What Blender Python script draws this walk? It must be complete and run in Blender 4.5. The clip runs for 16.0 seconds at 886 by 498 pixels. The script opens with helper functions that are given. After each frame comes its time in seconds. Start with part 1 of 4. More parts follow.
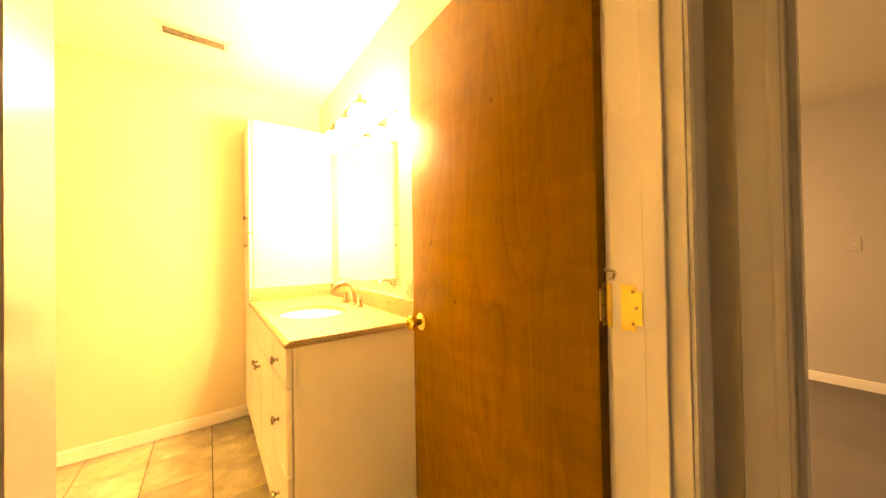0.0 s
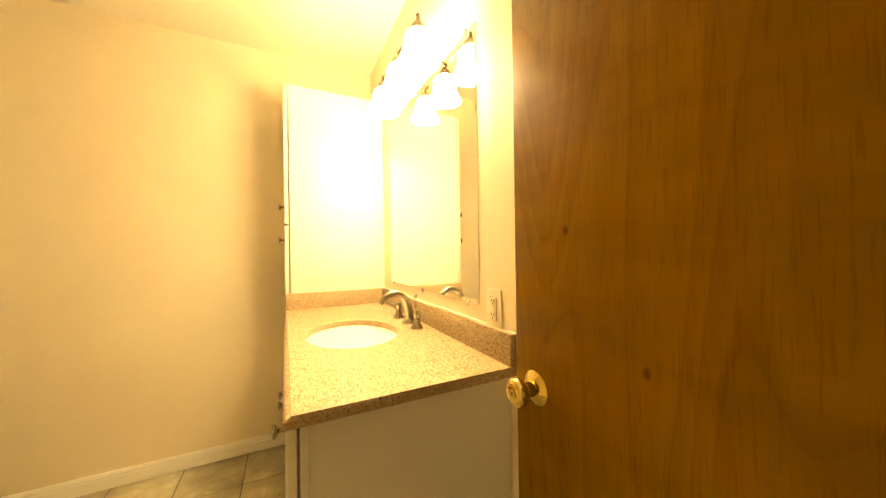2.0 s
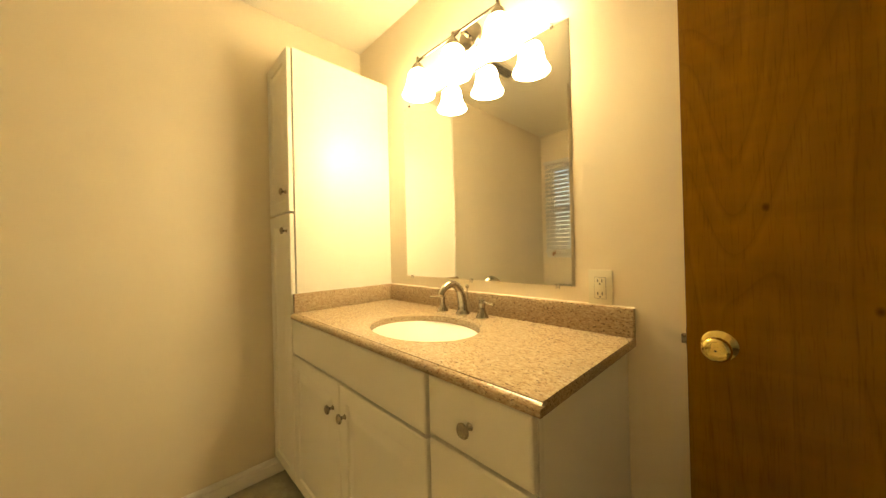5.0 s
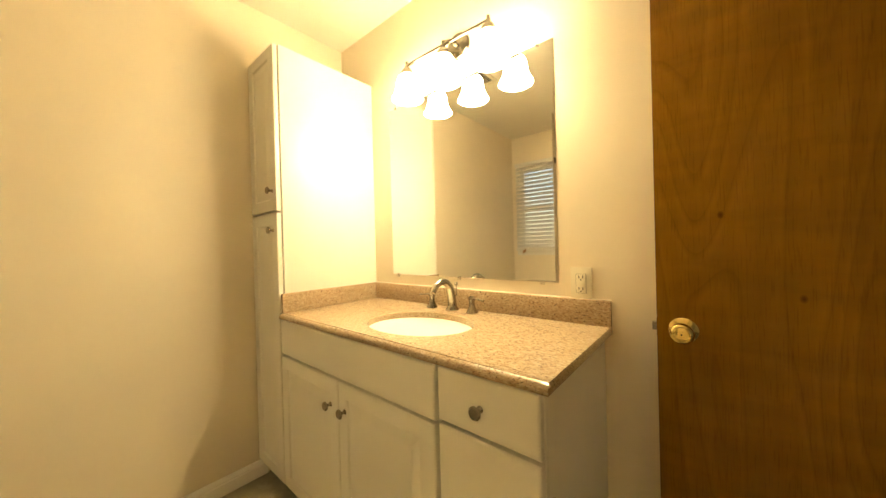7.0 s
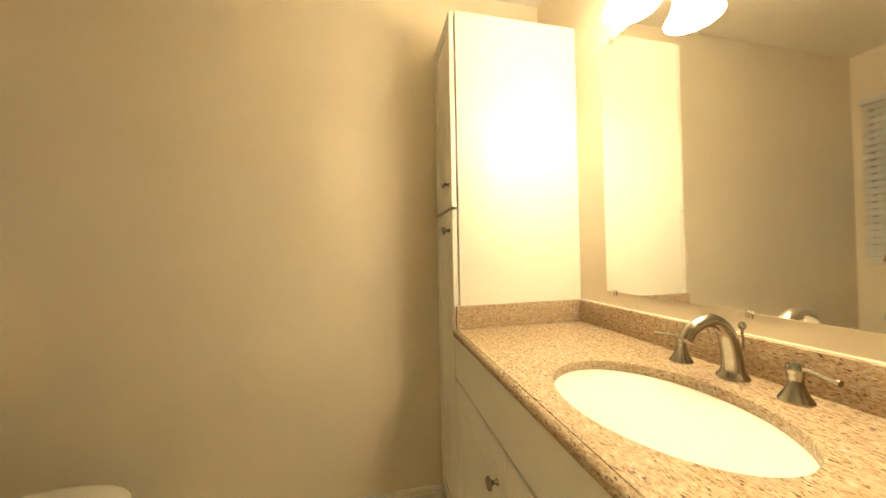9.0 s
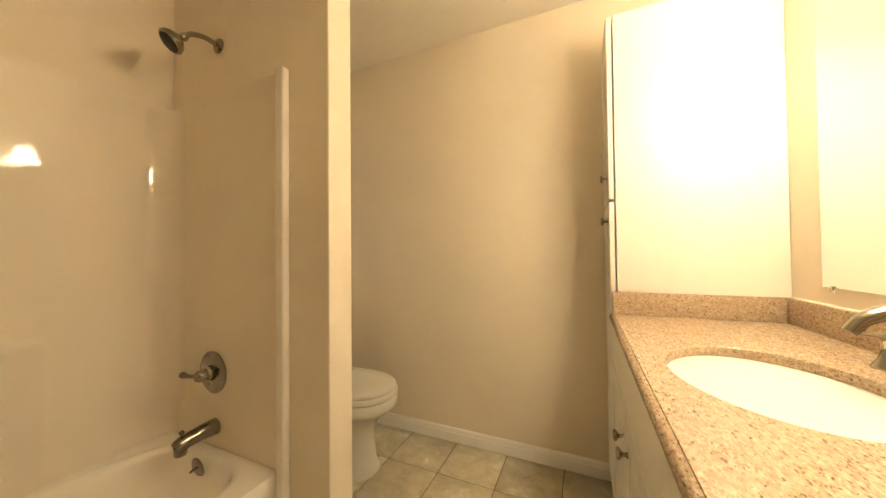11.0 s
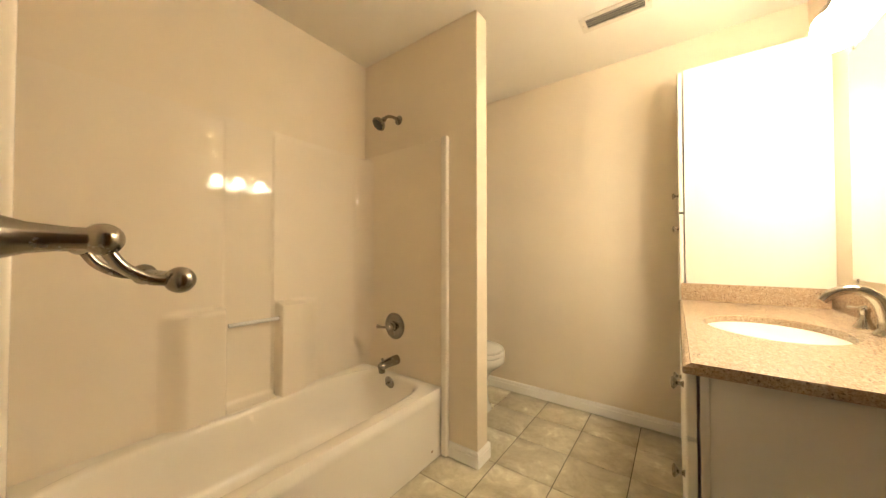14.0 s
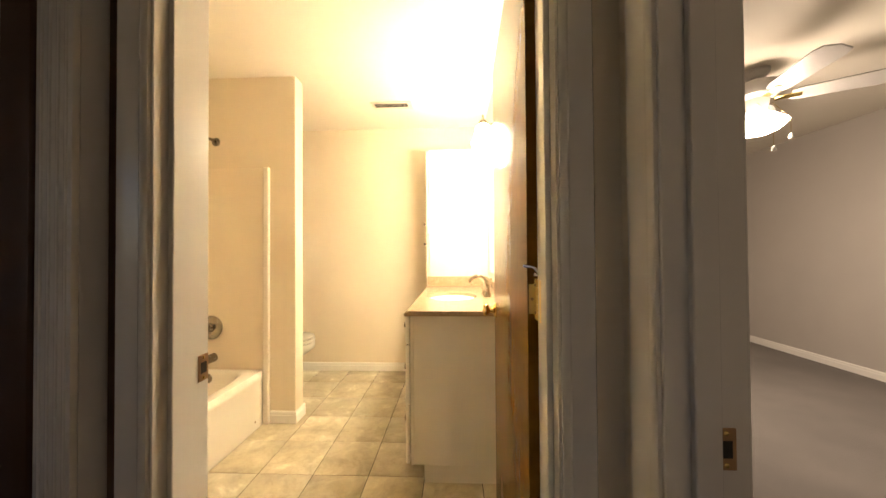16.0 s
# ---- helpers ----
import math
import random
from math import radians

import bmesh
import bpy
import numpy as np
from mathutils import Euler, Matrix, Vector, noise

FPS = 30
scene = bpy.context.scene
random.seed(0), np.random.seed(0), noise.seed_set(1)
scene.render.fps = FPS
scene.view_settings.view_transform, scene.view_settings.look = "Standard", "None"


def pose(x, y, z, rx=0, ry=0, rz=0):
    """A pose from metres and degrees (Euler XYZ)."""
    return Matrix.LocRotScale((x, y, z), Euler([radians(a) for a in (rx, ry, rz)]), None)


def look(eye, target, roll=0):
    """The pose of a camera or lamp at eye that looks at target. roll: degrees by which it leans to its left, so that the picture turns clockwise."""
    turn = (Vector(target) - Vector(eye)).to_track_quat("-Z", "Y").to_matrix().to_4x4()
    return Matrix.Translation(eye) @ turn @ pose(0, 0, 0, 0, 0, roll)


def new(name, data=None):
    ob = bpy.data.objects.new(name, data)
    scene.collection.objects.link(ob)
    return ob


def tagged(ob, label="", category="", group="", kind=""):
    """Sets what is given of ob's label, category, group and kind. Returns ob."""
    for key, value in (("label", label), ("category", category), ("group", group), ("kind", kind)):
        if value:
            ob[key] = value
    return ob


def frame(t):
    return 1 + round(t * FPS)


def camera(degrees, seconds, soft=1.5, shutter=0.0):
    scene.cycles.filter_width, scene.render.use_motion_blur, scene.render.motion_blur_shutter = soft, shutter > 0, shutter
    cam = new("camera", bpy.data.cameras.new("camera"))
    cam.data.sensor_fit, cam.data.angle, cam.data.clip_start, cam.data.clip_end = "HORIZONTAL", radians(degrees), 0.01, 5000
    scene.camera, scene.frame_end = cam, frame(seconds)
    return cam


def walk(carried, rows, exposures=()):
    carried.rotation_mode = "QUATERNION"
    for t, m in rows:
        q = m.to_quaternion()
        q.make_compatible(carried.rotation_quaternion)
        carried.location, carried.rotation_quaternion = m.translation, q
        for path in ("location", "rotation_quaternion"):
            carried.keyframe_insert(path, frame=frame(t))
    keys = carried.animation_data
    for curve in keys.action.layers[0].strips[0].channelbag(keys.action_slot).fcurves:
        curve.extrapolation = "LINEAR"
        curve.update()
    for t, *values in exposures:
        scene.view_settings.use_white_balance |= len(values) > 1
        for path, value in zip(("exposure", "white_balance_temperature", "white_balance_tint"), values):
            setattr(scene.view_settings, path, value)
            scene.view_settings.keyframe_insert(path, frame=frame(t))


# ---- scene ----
cam = camera(109.0, 16.0)
PATH = [
    (0, (0.302, 0.290, 1.19), (1.493, 1.894, 1.211), -1.0),
    (0.5, (0.418, 0.406, 1.202), (1.47, 2.106, 1.207), -1.1),
    (1, (0.474, 0.527, 1.187), (1.444, 2.276, 1.198), -0.9),
    (1.5, (0.519, 0.693, 1.191), (1.435, 2.471, 1.207), -0.8),
    (2, (0.525, 0.852, 1.195), (1.417, 2.642, 1.203), -0.8),
    (2.5, (0.54, 1.055, 1.195), (1.416, 2.853, 1.208), -0.9),
    (3, (0.447, 1.182, 1.21), (1.365, 2.959, 1.216), -0.6),
    (3.5, (0.279, 1.281, 1.214), (1.348, 2.971, 1.222), -0.2),
    (4, (0.179, 1.308, 1.184), (1.427, 2.871, 1.201), -0.6),
    (4.5, (0.098, 1.239, 1.152), (1.418, 2.741, 1.168), -1.1),
    (6.8, (-0.128, 1.256, 1.159), (1.443, 2.495, 1.149), -1.3),
    (7, (-0.098, 1.271, 1.163), (1.433, 2.557, 1.152), -1.5),
    (7.5, (0.031, 1.324, 1.167), (1.379, 2.801, 1.147), -1.6),
    (8, (0.103, 1.404, 1.172), (1.219, 3.064, 1.159), -1.5),
    (8.5, (0.173, 1.517, 1.177), (0.983, 3.345, 1.175), -1.4),
    (9, (0.224, 1.594, 1.173), (0.652, 3.548, 1.199), -1.1),
    (9.5, (0.299, 1.593, 1.159), (0.299, 3.593, 1.201), -1.0),
    (12, (0.432, 1.013, 1.119), (-0.634, 2.705, 1.147), -0.3),
    (12.5, (0.414, 0.92, 1.112), (-0.742, 2.552, 1.143), -0.2),
    (13, (0.412, 0.833, 1.099), (-0.803, 2.422, 1.133), -0.1),
    (13.5, (0.44, 0.762, 1.1), (-0.788, 2.34, 1.133), -0.1),
    (14, (0.507, 0.635, 1.121), (-0.68, 2.244, 1.156), 0.0),
    (14.5, (0.604, 0.471, 1.158), (-0.376, 2.215, 1.192), 0.1),
    (15, (0.694, 0.276, 1.171), (-0.02, 2.144, 1.209), -0.1),
    (15.5, (0.739, 0.073, 1.179), (0.29, 2.022, 1.213), -0.1),
    (16, (0.783, -0.089, 1.179), (0.704, 1.909, 1.205), -0.4),
]
EXPOSURES = [(0.0, 2.0, 25000, 32), (0.5, 1.55, 21000, 28), (1.0, 1.3, 17000, 24), (2.0, 0.72, 11000, 12), (3.0, 0.25, 9700, 8), (4.5, 0.0, 8900, 8), (7.0, 0.33, 7650, 9), (9.0, 0.07, 6900, 12),
             (9.5, -0.02, 6850, 14), (12.0, 0.32, 6450, 21), (14.0, 0.44, 6150, 20), (15.0, 0.66, 6300, 21), (16.0, 1.22, 6500, 21)]
walk(cam, [(t, look(eye, target, roll)) for t, eye, target, roll in PATH], EXPOSURES)

# ---- light ----
LAMP = (1.0, 0.84, 0.53)
FAN_LIGHT = (1.0, 0.83, 0.60)
LAMP_POWER = 60.0
BULB_POWER = 100.0
FAN_POWER = 105.0
world = bpy.data.worlds.new("sky")
scene.world = world
world.use_nodes = True
sky = world.node_tree.nodes.new("ShaderNodeTexSky")
sky.sky_type, sky.sun_disc = "NISHITA", False
sky.sun_elevation, sky.sun_rotation = radians(28), radians(120)
world.node_tree.nodes["Background"].inputs["Strength"].default_value = 0.15
world.node_tree.links.new(sky.outputs[0], world.node_tree.nodes["Background"].inputs["Color"])


# ---- materials ----
class Nodes:
    """A node material and short ways to wire it."""

    def __init__(self, name, rough=0.5, metal=0.0):
        self.mat = bpy.data.materials.new(name)
        self.mat.use_nodes = True
        self.tree = self.mat.node_tree
        self.shader = self.tree.nodes["Principled BSDF"]
        self.shader.inputs["Roughness"].default_value = rough
        self.shader.inputs["Metallic"].default_value = metal
        self.coord = self.tree.nodes.new("ShaderNodeTexCoord")
        self.place = self.tree.nodes.new("ShaderNodeNewGeometry").outputs["Position"]

    def link(self, a, b):
        self.tree.links.new(a, b)

    def mapped(self, scale, source=None):
        n = self.tree.nodes.new("ShaderNodeMapping")
        n.inputs["Scale"].default_value = scale
        self.link(source or self.place, n.inputs["Vector"])
        return n.outputs[0]

    def noise(self, scale, detail=4.0, vector=None, distort=0.0, rough=0.55):
        n = self.tree.nodes.new("ShaderNodeTexNoise")
        n.inputs["Scale"].default_value, n.inputs["Detail"].default_value = scale, detail
        n.inputs["Distortion"].default_value, n.inputs["Roughness"].default_value = distort, rough
        self.link(vector or self.place, n.inputs["Vector"])
        return n.outputs["Fac"]

    def ramp(self, fac, stops):
        n = self.tree.nodes.new("ShaderNodeValToRGB")
        e = n.color_ramp.elements
        while len(e) < len(stops):
            e.new(0.5)
        for k, (at, c) in zip(e, stops):
            k.position, k.color = at, (*c, 1) if len(c) == 3 else c
        self.link(fac, n.inputs[0])
        return n.outputs[0]

    def mix(self, a, b, fac, how="MIX"):
        n = self.tree.nodes.new("ShaderNodeMix")
        n.data_type, n.blend_type = "RGBA", how
        for value, key in ((fac, 0), (a, 6), (b, 7)):
            if isinstance(value, (int, float)):
                n.inputs[key].default_value = value
            elif isinstance(value, tuple):
                n.inputs[key].default_value = (*value, 1)
            else:
                self.link(value, n.inputs[key])
        return n.outputs[2]

    def colour(self, socket):
        if isinstance(socket, tuple):
            self.shader.inputs["Base Color"].default_value = (*socket, 1)
        else:
            self.link(socket, self.shader.inputs["Base Color"])
        return self

    def bump(self, height, strength=0.1, distance=0.002):
        n = self.tree.nodes.new("ShaderNodeBump")
        n.inputs["Strength"].default_value, n.inputs["Distance"].default_value = strength, distance
        self.link(height, n.inputs["Height"])
        self.link(n.outputs[0], self.shader.inputs["Normal"])
        return self

    def roughness(self, fac, low, high):
        n = self.tree.nodes.new("ShaderNodeMapRange")
        n.inputs["To Min"].default_value, n.inputs["To Max"].default_value = low, high
        self.link(fac, n.inputs["Value"])
        self.link(n.outputs[0], self.shader.inputs["Roughness"])
        return self


def painted(name, colour, rough=0.6, vary=0.06, relief=0.25, fine=420.0):
    """Paint with faint blotches and roller stipple."""
    n = Nodes(name, rough)
    low = tuple(c * (1 - vary) for c in colour)
    n.colour(n.ramp(n.noise(2.3, 5), [(0.3, low), (0.7, colour)]))
    n.bump(n.noise(fine, 3), relief, 0.0008)
    n.roughness(n.noise(6.0, 3), rough - min(0.05, rough * 0.4), rough + min(0.05, rough * 0.4))
    return n.mat


def metal(name, colour, rough):
    n = Nodes(name, rough, 1.0)
    n.colour(n.ramp(n.noise(35, 4), [(0.3, tuple(c * 0.86 for c in colour)), (0.7, colour)]))
    n.roughness(n.noise(60, 4), rough * 0.75, rough * 1.3)
    return n.mat


def glowing(name, colour, power):
    n = Nodes(name, 0.35)
    n.colour((0.9, 0.88, 0.84))
    n.shader.inputs["Emission Color"].default_value = (*colour, 1)
    n.shader.inputs["Emission Strength"].default_value = power
    return n.mat


def plain(name, colour, rough=0.5):
    return painted(name, colour, rough, 0.08, 0.05, 200.0)


WALL = painted("wall_paint", (0.83, 0.735, 0.575), 0.6)
WHITE_CEILING = painted("ceiling_paint", (0.84, 0.79, 0.68), 0.75, 0.04, 0.4, 240.0)
BED_WALL = painted("bedroom_paint", (0.50, 0.465, 0.425), 0.65)
HALL_WALL = painted("hall_paint", (0.70, 0.685, 0.675), 0.6)
TRIM = painted("trim_paint", (0.81, 0.785, 0.735), 0.2, 0.05, 0.12, 90.0)
BASE_PAINT = painted("baseboard_paint", (0.89, 0.865, 0.81), 0.3, 0.05, 0.12, 90.0)
CABINET = painted("cabinet_paint", (0.87, 0.845, 0.755), 0.34, 0.03, 0.06, 60.0)
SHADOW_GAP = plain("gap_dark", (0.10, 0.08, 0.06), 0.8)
PORCELAIN = painted("porcelain", (0.63, 0.605, 0.525), 0.07, 0.02, 0.0)
ACRYLIC = painted("tub_acrylic", (0.86, 0.805, 0.70), 0.05, 0.03, 0.02, 6.0)
SURROUND = painted("surround_acrylic", (0.86, 0.775, 0.635), 0.03, 0.03, 0.012, 6.0)
END_ACRYLIC = painted("end_panel_acrylic", (0.84, 0.745, 0.585), 0.5, 0.06, 0.02, 6.0)
NICKEL = metal("brushed_nickel", (0.30, 0.27, 0.225), 0.25)
CHROME = metal("chrome", (0.75, 0.74, 0.72), 0.1)
SATIN = metal("satin_nickel", (0.42, 0.385, 0.315), 0.22)
BRASS = metal("polished_brass", (0.80, 0.62, 0.23), 0.075)
HINGE = metal("satin_brass", (0.86, 0.66, 0.26), 0.42)
BRONZE = metal("aged_brass", (0.42, 0.28, 0.16), 0.34)
PLASTIC = plain("ivory_plastic", (0.80, 0.75, 0.60), 0.35)
BLACK = plain("black_slot", (0.02, 0.018, 0.015), 0.7)
VENT_WHITE = plain("vent_enamel", (0.74, 0.68, 0.56), 0.45)
VENT_DARK = plain("duct_dark", (0.03, 0.028, 0.025), 0.9)
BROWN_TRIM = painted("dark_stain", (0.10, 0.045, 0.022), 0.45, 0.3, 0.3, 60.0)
BLIND = plain("blind_vinyl", (0.74, 0.72, 0.68), 0.45)
TASSEL = plain("tassel_wood", (0.45, 0.22, 0.10), 0.5)


def make_shade():
    """Frosted glass, brightest round the bulb inside and weaker towards the open rim."""
    n = Nodes("lit_frosted_glass", 0.4)
    n.colour((0.9, 0.88, 0.84))
    split = n.tree.nodes.new("ShaderNodeSeparateXYZ")
    n.link(n.place, split.inputs[0])
    span = n.tree.nodes.new("ShaderNodeMapRange")
    for key, value in (("From Min", 1.870), ("From Max", 1.985), ("To Min", 0.0), ("To Max", 1.0)):
        span.inputs[key].default_value = value
    n.link(split.outputs["Z"], span.inputs["Value"])
    glow = n.ramp(span.outputs[0], [(0.0, (0.8, 0.8, 0.8)), (0.35, (1.2, 1.2, 1.2)), (0.6, (1.2, 1.2, 1.2)), (0.85, (0.8, 0.8, 0.8)), (1.0, (0.5, 0.5, 0.5))])
    power = n.tree.nodes.new("ShaderNodeMath")
    power.operation = "MULTIPLY"
    power.inputs[1].default_value = LAMP_POWER
    n.link(glow, power.inputs[0])
    n.shader.inputs["Emission Color"].default_value = (*LAMP, 1)
    n.link(power.outputs[0], n.shader.inputs["Emission Strength"])
    return n.mat


SHADE = make_shade()
BULB = glowing("lit_bulb", LAMP, BULB_POWER)
FAN_GLASS = glowing("lit_fan_glass", FAN_LIGHT, FAN_POWER)
FAN_COLLAR = glowing("lit_fan_collar", FAN_LIGHT, FAN_POWER * 0.12)
BLADE = plain("fan_blade_white", (0.50, 0.485, 0.455), 0.4)


def make_wood():
    """Rotary-cut birch veneer under amber varnish: contour-like figure, fine pores, a few knots."""
    n = Nodes("varnished_birch", 0.3)
    here = n.coord.outputs["Object"]
    field = n.noise(1.0, 1.3, n.mapped((1.0, 4.4, 0.8), here), 0.5, 0.45)
    rings = n.tree.nodes.new("ShaderNodeMath")
    rings.operation = "MULTIPLY"
    rings.inputs[1].default_value = 13.0
    n.link(field, rings.inputs[0])
    saw = n.tree.nodes.new("ShaderNodeMath")
    saw.operation = "FRACT"
    n.link(rings.outputs[0], saw.inputs[0])
    figure = n.ramp(saw.outputs[0], [(0.0, (0.208, 0.100, 0.0107)), (0.4, (0.214, 0.104, 0.0112)), (0.72, (0.232, 0.115, 0.0130)), (0.88, (0.208, 0.100, 0.0107)), (0.97, (0.184, 0.087, 0.0090)), (1.0, (0.202, 0.097, 0.0103))])
    tone = n.ramp(n.noise(1.6, 5, n.mapped((1.0, 2.2, 0.55), here)), [(0.3, (0.80, 0.76, 0.70)), (0.7, (1.08, 1.06, 1.02))])
    c = n.mix(figure, tone, 0.9, "MULTIPLY")
    streak = n.noise(55, 3, n.mapped((1.0, 1.0, 0.012), here))
    c = n.mix(c, n.ramp(streak, [(0.32, (0.84, 0.80, 0.75)), (0.6, (1, 1, 1))]), 0.4, "MULTIPLY")
    ripple = n.noise(1.0, 3, n.mapped((1.0, 3.0, 16.0), here), 0.6)
    c = n.mix(c, n.ramp(ripple, [(0.35, (0.86, 0.84, 0.80)), (0.62, (1.05, 1.04, 1.02))]), 0.7, "MULTIPLY")
    pores = n.noise(260, 3, n.mapped((1.0, 1.0, 0.05), here))
    c = n.mix(c, n.ramp(pores, [(0.34, (0.66, 0.58, 0.5)), (0.46, (1, 1, 1))]), 0.5, "MULTIPLY")
    for y, z in ((0.625, 1.226), (0.488, 1.026), (0.30, 1.62)):
        knot = n.tree.nodes.new("ShaderNodeVectorMath")
        knot.operation = "DISTANCE"
        n.link(n.mapped((1.0, 1.0, 0.7), here), knot.inputs[0])
        knot.inputs[1].default_value = (0.0, y, z * 0.7)
        c = n.mix(c, n.ramp(knot.outputs["Value"], [(0.002, (0.25, 0.16, 0.10)), (0.0075, (1, 1, 1))]), 0.85, "MULTIPLY")
    n.colour(c).bump(streak, 0.10, 0.0005).roughness(n.noise(3.0, 4, here), 0.22, 0.30)
    n.shader.inputs["Specular IOR Level"].default_value = 0.1
    return n.mat


WOOD = make_wood()


def make_granite():
    """Tan ground with pale feldspar, rusty grains and small dark flecks, all a little longer than wide."""
    n = Nodes("speckled_granite", 0.14)
    v = n.mapped((1.0, 0.5, 1.0))
    base = n.ramp(n.noise(150, 4, v), [(0.34, (0.375, 0.275, 0.172)), (0.5, (0.455, 0.355, 0.240)), (0.66, (0.540, 0.445, 0.322))])
    cells = n.tree.nodes.new("ShaderNodeTexVoronoi")
    cells.inputs["Scale"].default_value = 420
    n.link(v, cells.inputs["Vector"])
    grain = n.ramp(cells.outputs["Color"], [(0.06, (0.45, 0.32, 0.24)), (0.22, (0.86, 0.77, 0.68)), (0.6, (1, 1, 1)), (0.95, (1.12, 1.10, 1.06))])
    c = n.mix(base, grain, 0.75, "MULTIPLY")
    rust = n.ramp(n.noise(230, 2, v, 0.5), [(0.34, (0.62, 0.42, 0.30)), (0.43, (1, 1, 1))])
    c = n.mix(c, rust, 0.6, "MULTIPLY")
    dark = n.ramp(n.noise(250, 2, n.mapped((1.0, 0.45, 1.0)), 0.4), [(0.33, (0.13, 0.085, 0.065)), (0.39, (1, 1, 1))])
    c = n.mix(c, dark, 0.8, "MULTIPLY")
    n.colour(c).roughness(n.noise(90, 3), 0.09, 0.20)
    n.shader.inputs["Specular IOR Level"].default_value = 0.32
    return n.mat


GRANITE = make_granite()


def make_tile():
    n = Nodes("stone_look_tile", 0.36)
    info = n.tree.nodes.new("ShaderNodeObjectInfo")
    shift = n.tree.nodes.new("ShaderNodeVectorMath")
    shift.operation = "MULTIPLY_ADD"
    grow = n.tree.nodes.new("ShaderNodeCombineXYZ")
    for k in range(3):
        n.link(info.outputs["Random"], grow.inputs[k])
    n.link(grow.outputs[0], shift.inputs[0])
    shift.inputs[1].default_value = (17.0, 31.0, 9.0)
    n.link(n.place, shift.inputs[2])
    v = shift.outputs[0]
    cloud = n.ramp(n.noise(6.0, 8, v, 0.35, 0.66), [(0.34, (0.40, 0.34, 0.265)), (0.48, (0.52, 0.455, 0.36)), (0.58, (0.60, 0.53, 0.435)), (0.67, (0.77, 0.715, 0.62))])
    veins = n.ramp(n.noise(14, 6, v, 1.6, 0.7), [(0.36, (0.74, 0.70, 0.64)), (0.5, (1, 1, 1))])
    c = n.mix(cloud, veins, 0.38, "MULTIPLY")
    tone = n.ramp(info.outputs["Random"], [(0.0, (0.88, 0.88, 0.88)), (1.0, (1.06, 1.05, 1.03))])
    c = n.mix(c, tone, 1.0, "MULTIPLY")
    c = n.mix(c, (0.97, 1.0, 0.90), 1.0, "MULTIPLY")
    n.colour(c).bump(n.noise(60, 5, v), 0.12, 0.001).roughness(n.noise(9, 4, v), 0.28, 0.46)
    return n.mat


TILE = make_tile()
GROUT = painted("dark_grout", (0.095, 0.078, 0.062), 0.9, 0.3, 0.6, 500.0)


def make_carpet():
    n = Nodes("grey_carpet", 0.95)
    c = n.ramp(n.noise(260, 3), [(0.3, (0.13, 0.117, 0.105)), (0.7, (0.23, 0.212, 0.193))])
    c = n.mix(c, n.ramp(n.noise(1.7, 4), [(0.35, (0.8, 0.8, 0.8)), (0.65, (1.05, 1.05, 1.05))]), 0.8, "MULTIPLY")
    n.colour(c).bump(n.noise(300, 2), 0.8, 0.006)
    return n.mat


CARPET = make_carpet()


def make_mirror():
    n = Nodes("mirror_silver", 0.015, 1.0)
    n.colour((0.92, 0.92, 0.89))
    n.roughness(n.noise(7.0, 6, None, 1.5), 0.0, 0.05)
    return n.mat


MIRROR = make_mirror()


def make_clear(name, colour, rough, clear=1.0):
    n = Nodes(name, rough)
    n.colour(colour)
    n.shader.inputs["Transmission Weight"].default_value = clear
    n.shader.inputs["IOR"].default_value = 1.46
    return n.mat


CLEAR = make_clear("clear_acrylic", (0.99, 0.985, 0.97), 0.03, 1.0)
ROD = make_clear("clear_rod_acrylic", (0.96, 0.94, 0.89), 0.06, 0.2)
GLASS = make_clear("window_glass", (0.96, 0.98, 1.0), 0.0)


# ---- builders ----
def box(x0, x1, y0, y1, z0, z1, bevel=0.0, segments=2):
    bm = bmesh.new()
    bmesh.ops.create_cube(bm, size=1)
    for v in bm.verts:
        v.co = ((x0 + x1) / 2 + v.co.x * (x1 - x0), (y0 + y1) / 2 + v.co.y * (y1 - y0), (z0 + z1) / 2 + v.co.z * (z1 - z0))
    if bevel:
        bmesh.ops.bevel(bm, geom=bm.edges[:], offset=bevel, segments=segments, profile=0.6, affect="EDGES")
        for f in sorted(bm.faces, key=lambda f: -f.calc_area())[6:]:
            f.smooth = True
    return bm


def merged(*parts):
    """One bmesh out of several."""
    out = bmesh.new()
    for b in parts:
        data = bpy.data.meshes.new("piece")
        b.to_mesh(data)
        b.free()
        out.from_mesh(data)
        bpy.data.meshes.remove(data)
    return out


def boxes(*rows, bevel=0.0):
    return merged(*[box(*r, bevel=bevel) for r in rows])


def moved(bm, m):
    bm.transform(m)
    return bm


def lathe(profile, segments=28, m=None):
    """Turn (radius, height) pairs round z."""
    bm = bmesh.new()
    rings = []
    for r, z in profile:
        if r < 1e-6:
            rings.append([bm.verts.new((0, 0, z))])
        else:
            rings.append([bm.verts.new((r * math.cos(2 * math.pi * k / segments), r * math.sin(2 * math.pi * k / segments), z)) for k in range(segments)])
    for a, b in zip(rings, rings[1:]):
        for k in range(segments):
            j = (k + 1) % segments
            if len(a) == 1 and len(b) == 1:
                continue
            if len(a) == 1:
                bm.faces.new((a[0], b[j], b[k]))
            elif len(b) == 1:
                bm.faces.new((a[k], a[j], b[0]))
            else:
                bm.faces.new((a[k], a[j], b[j], b[k]))
    for f in bm.faces:
        f.smooth = True
    bmesh.ops.recalc_face_normals(bm, faces=bm.faces)
    if m is not None:
        bm.transform(m)
    return bm


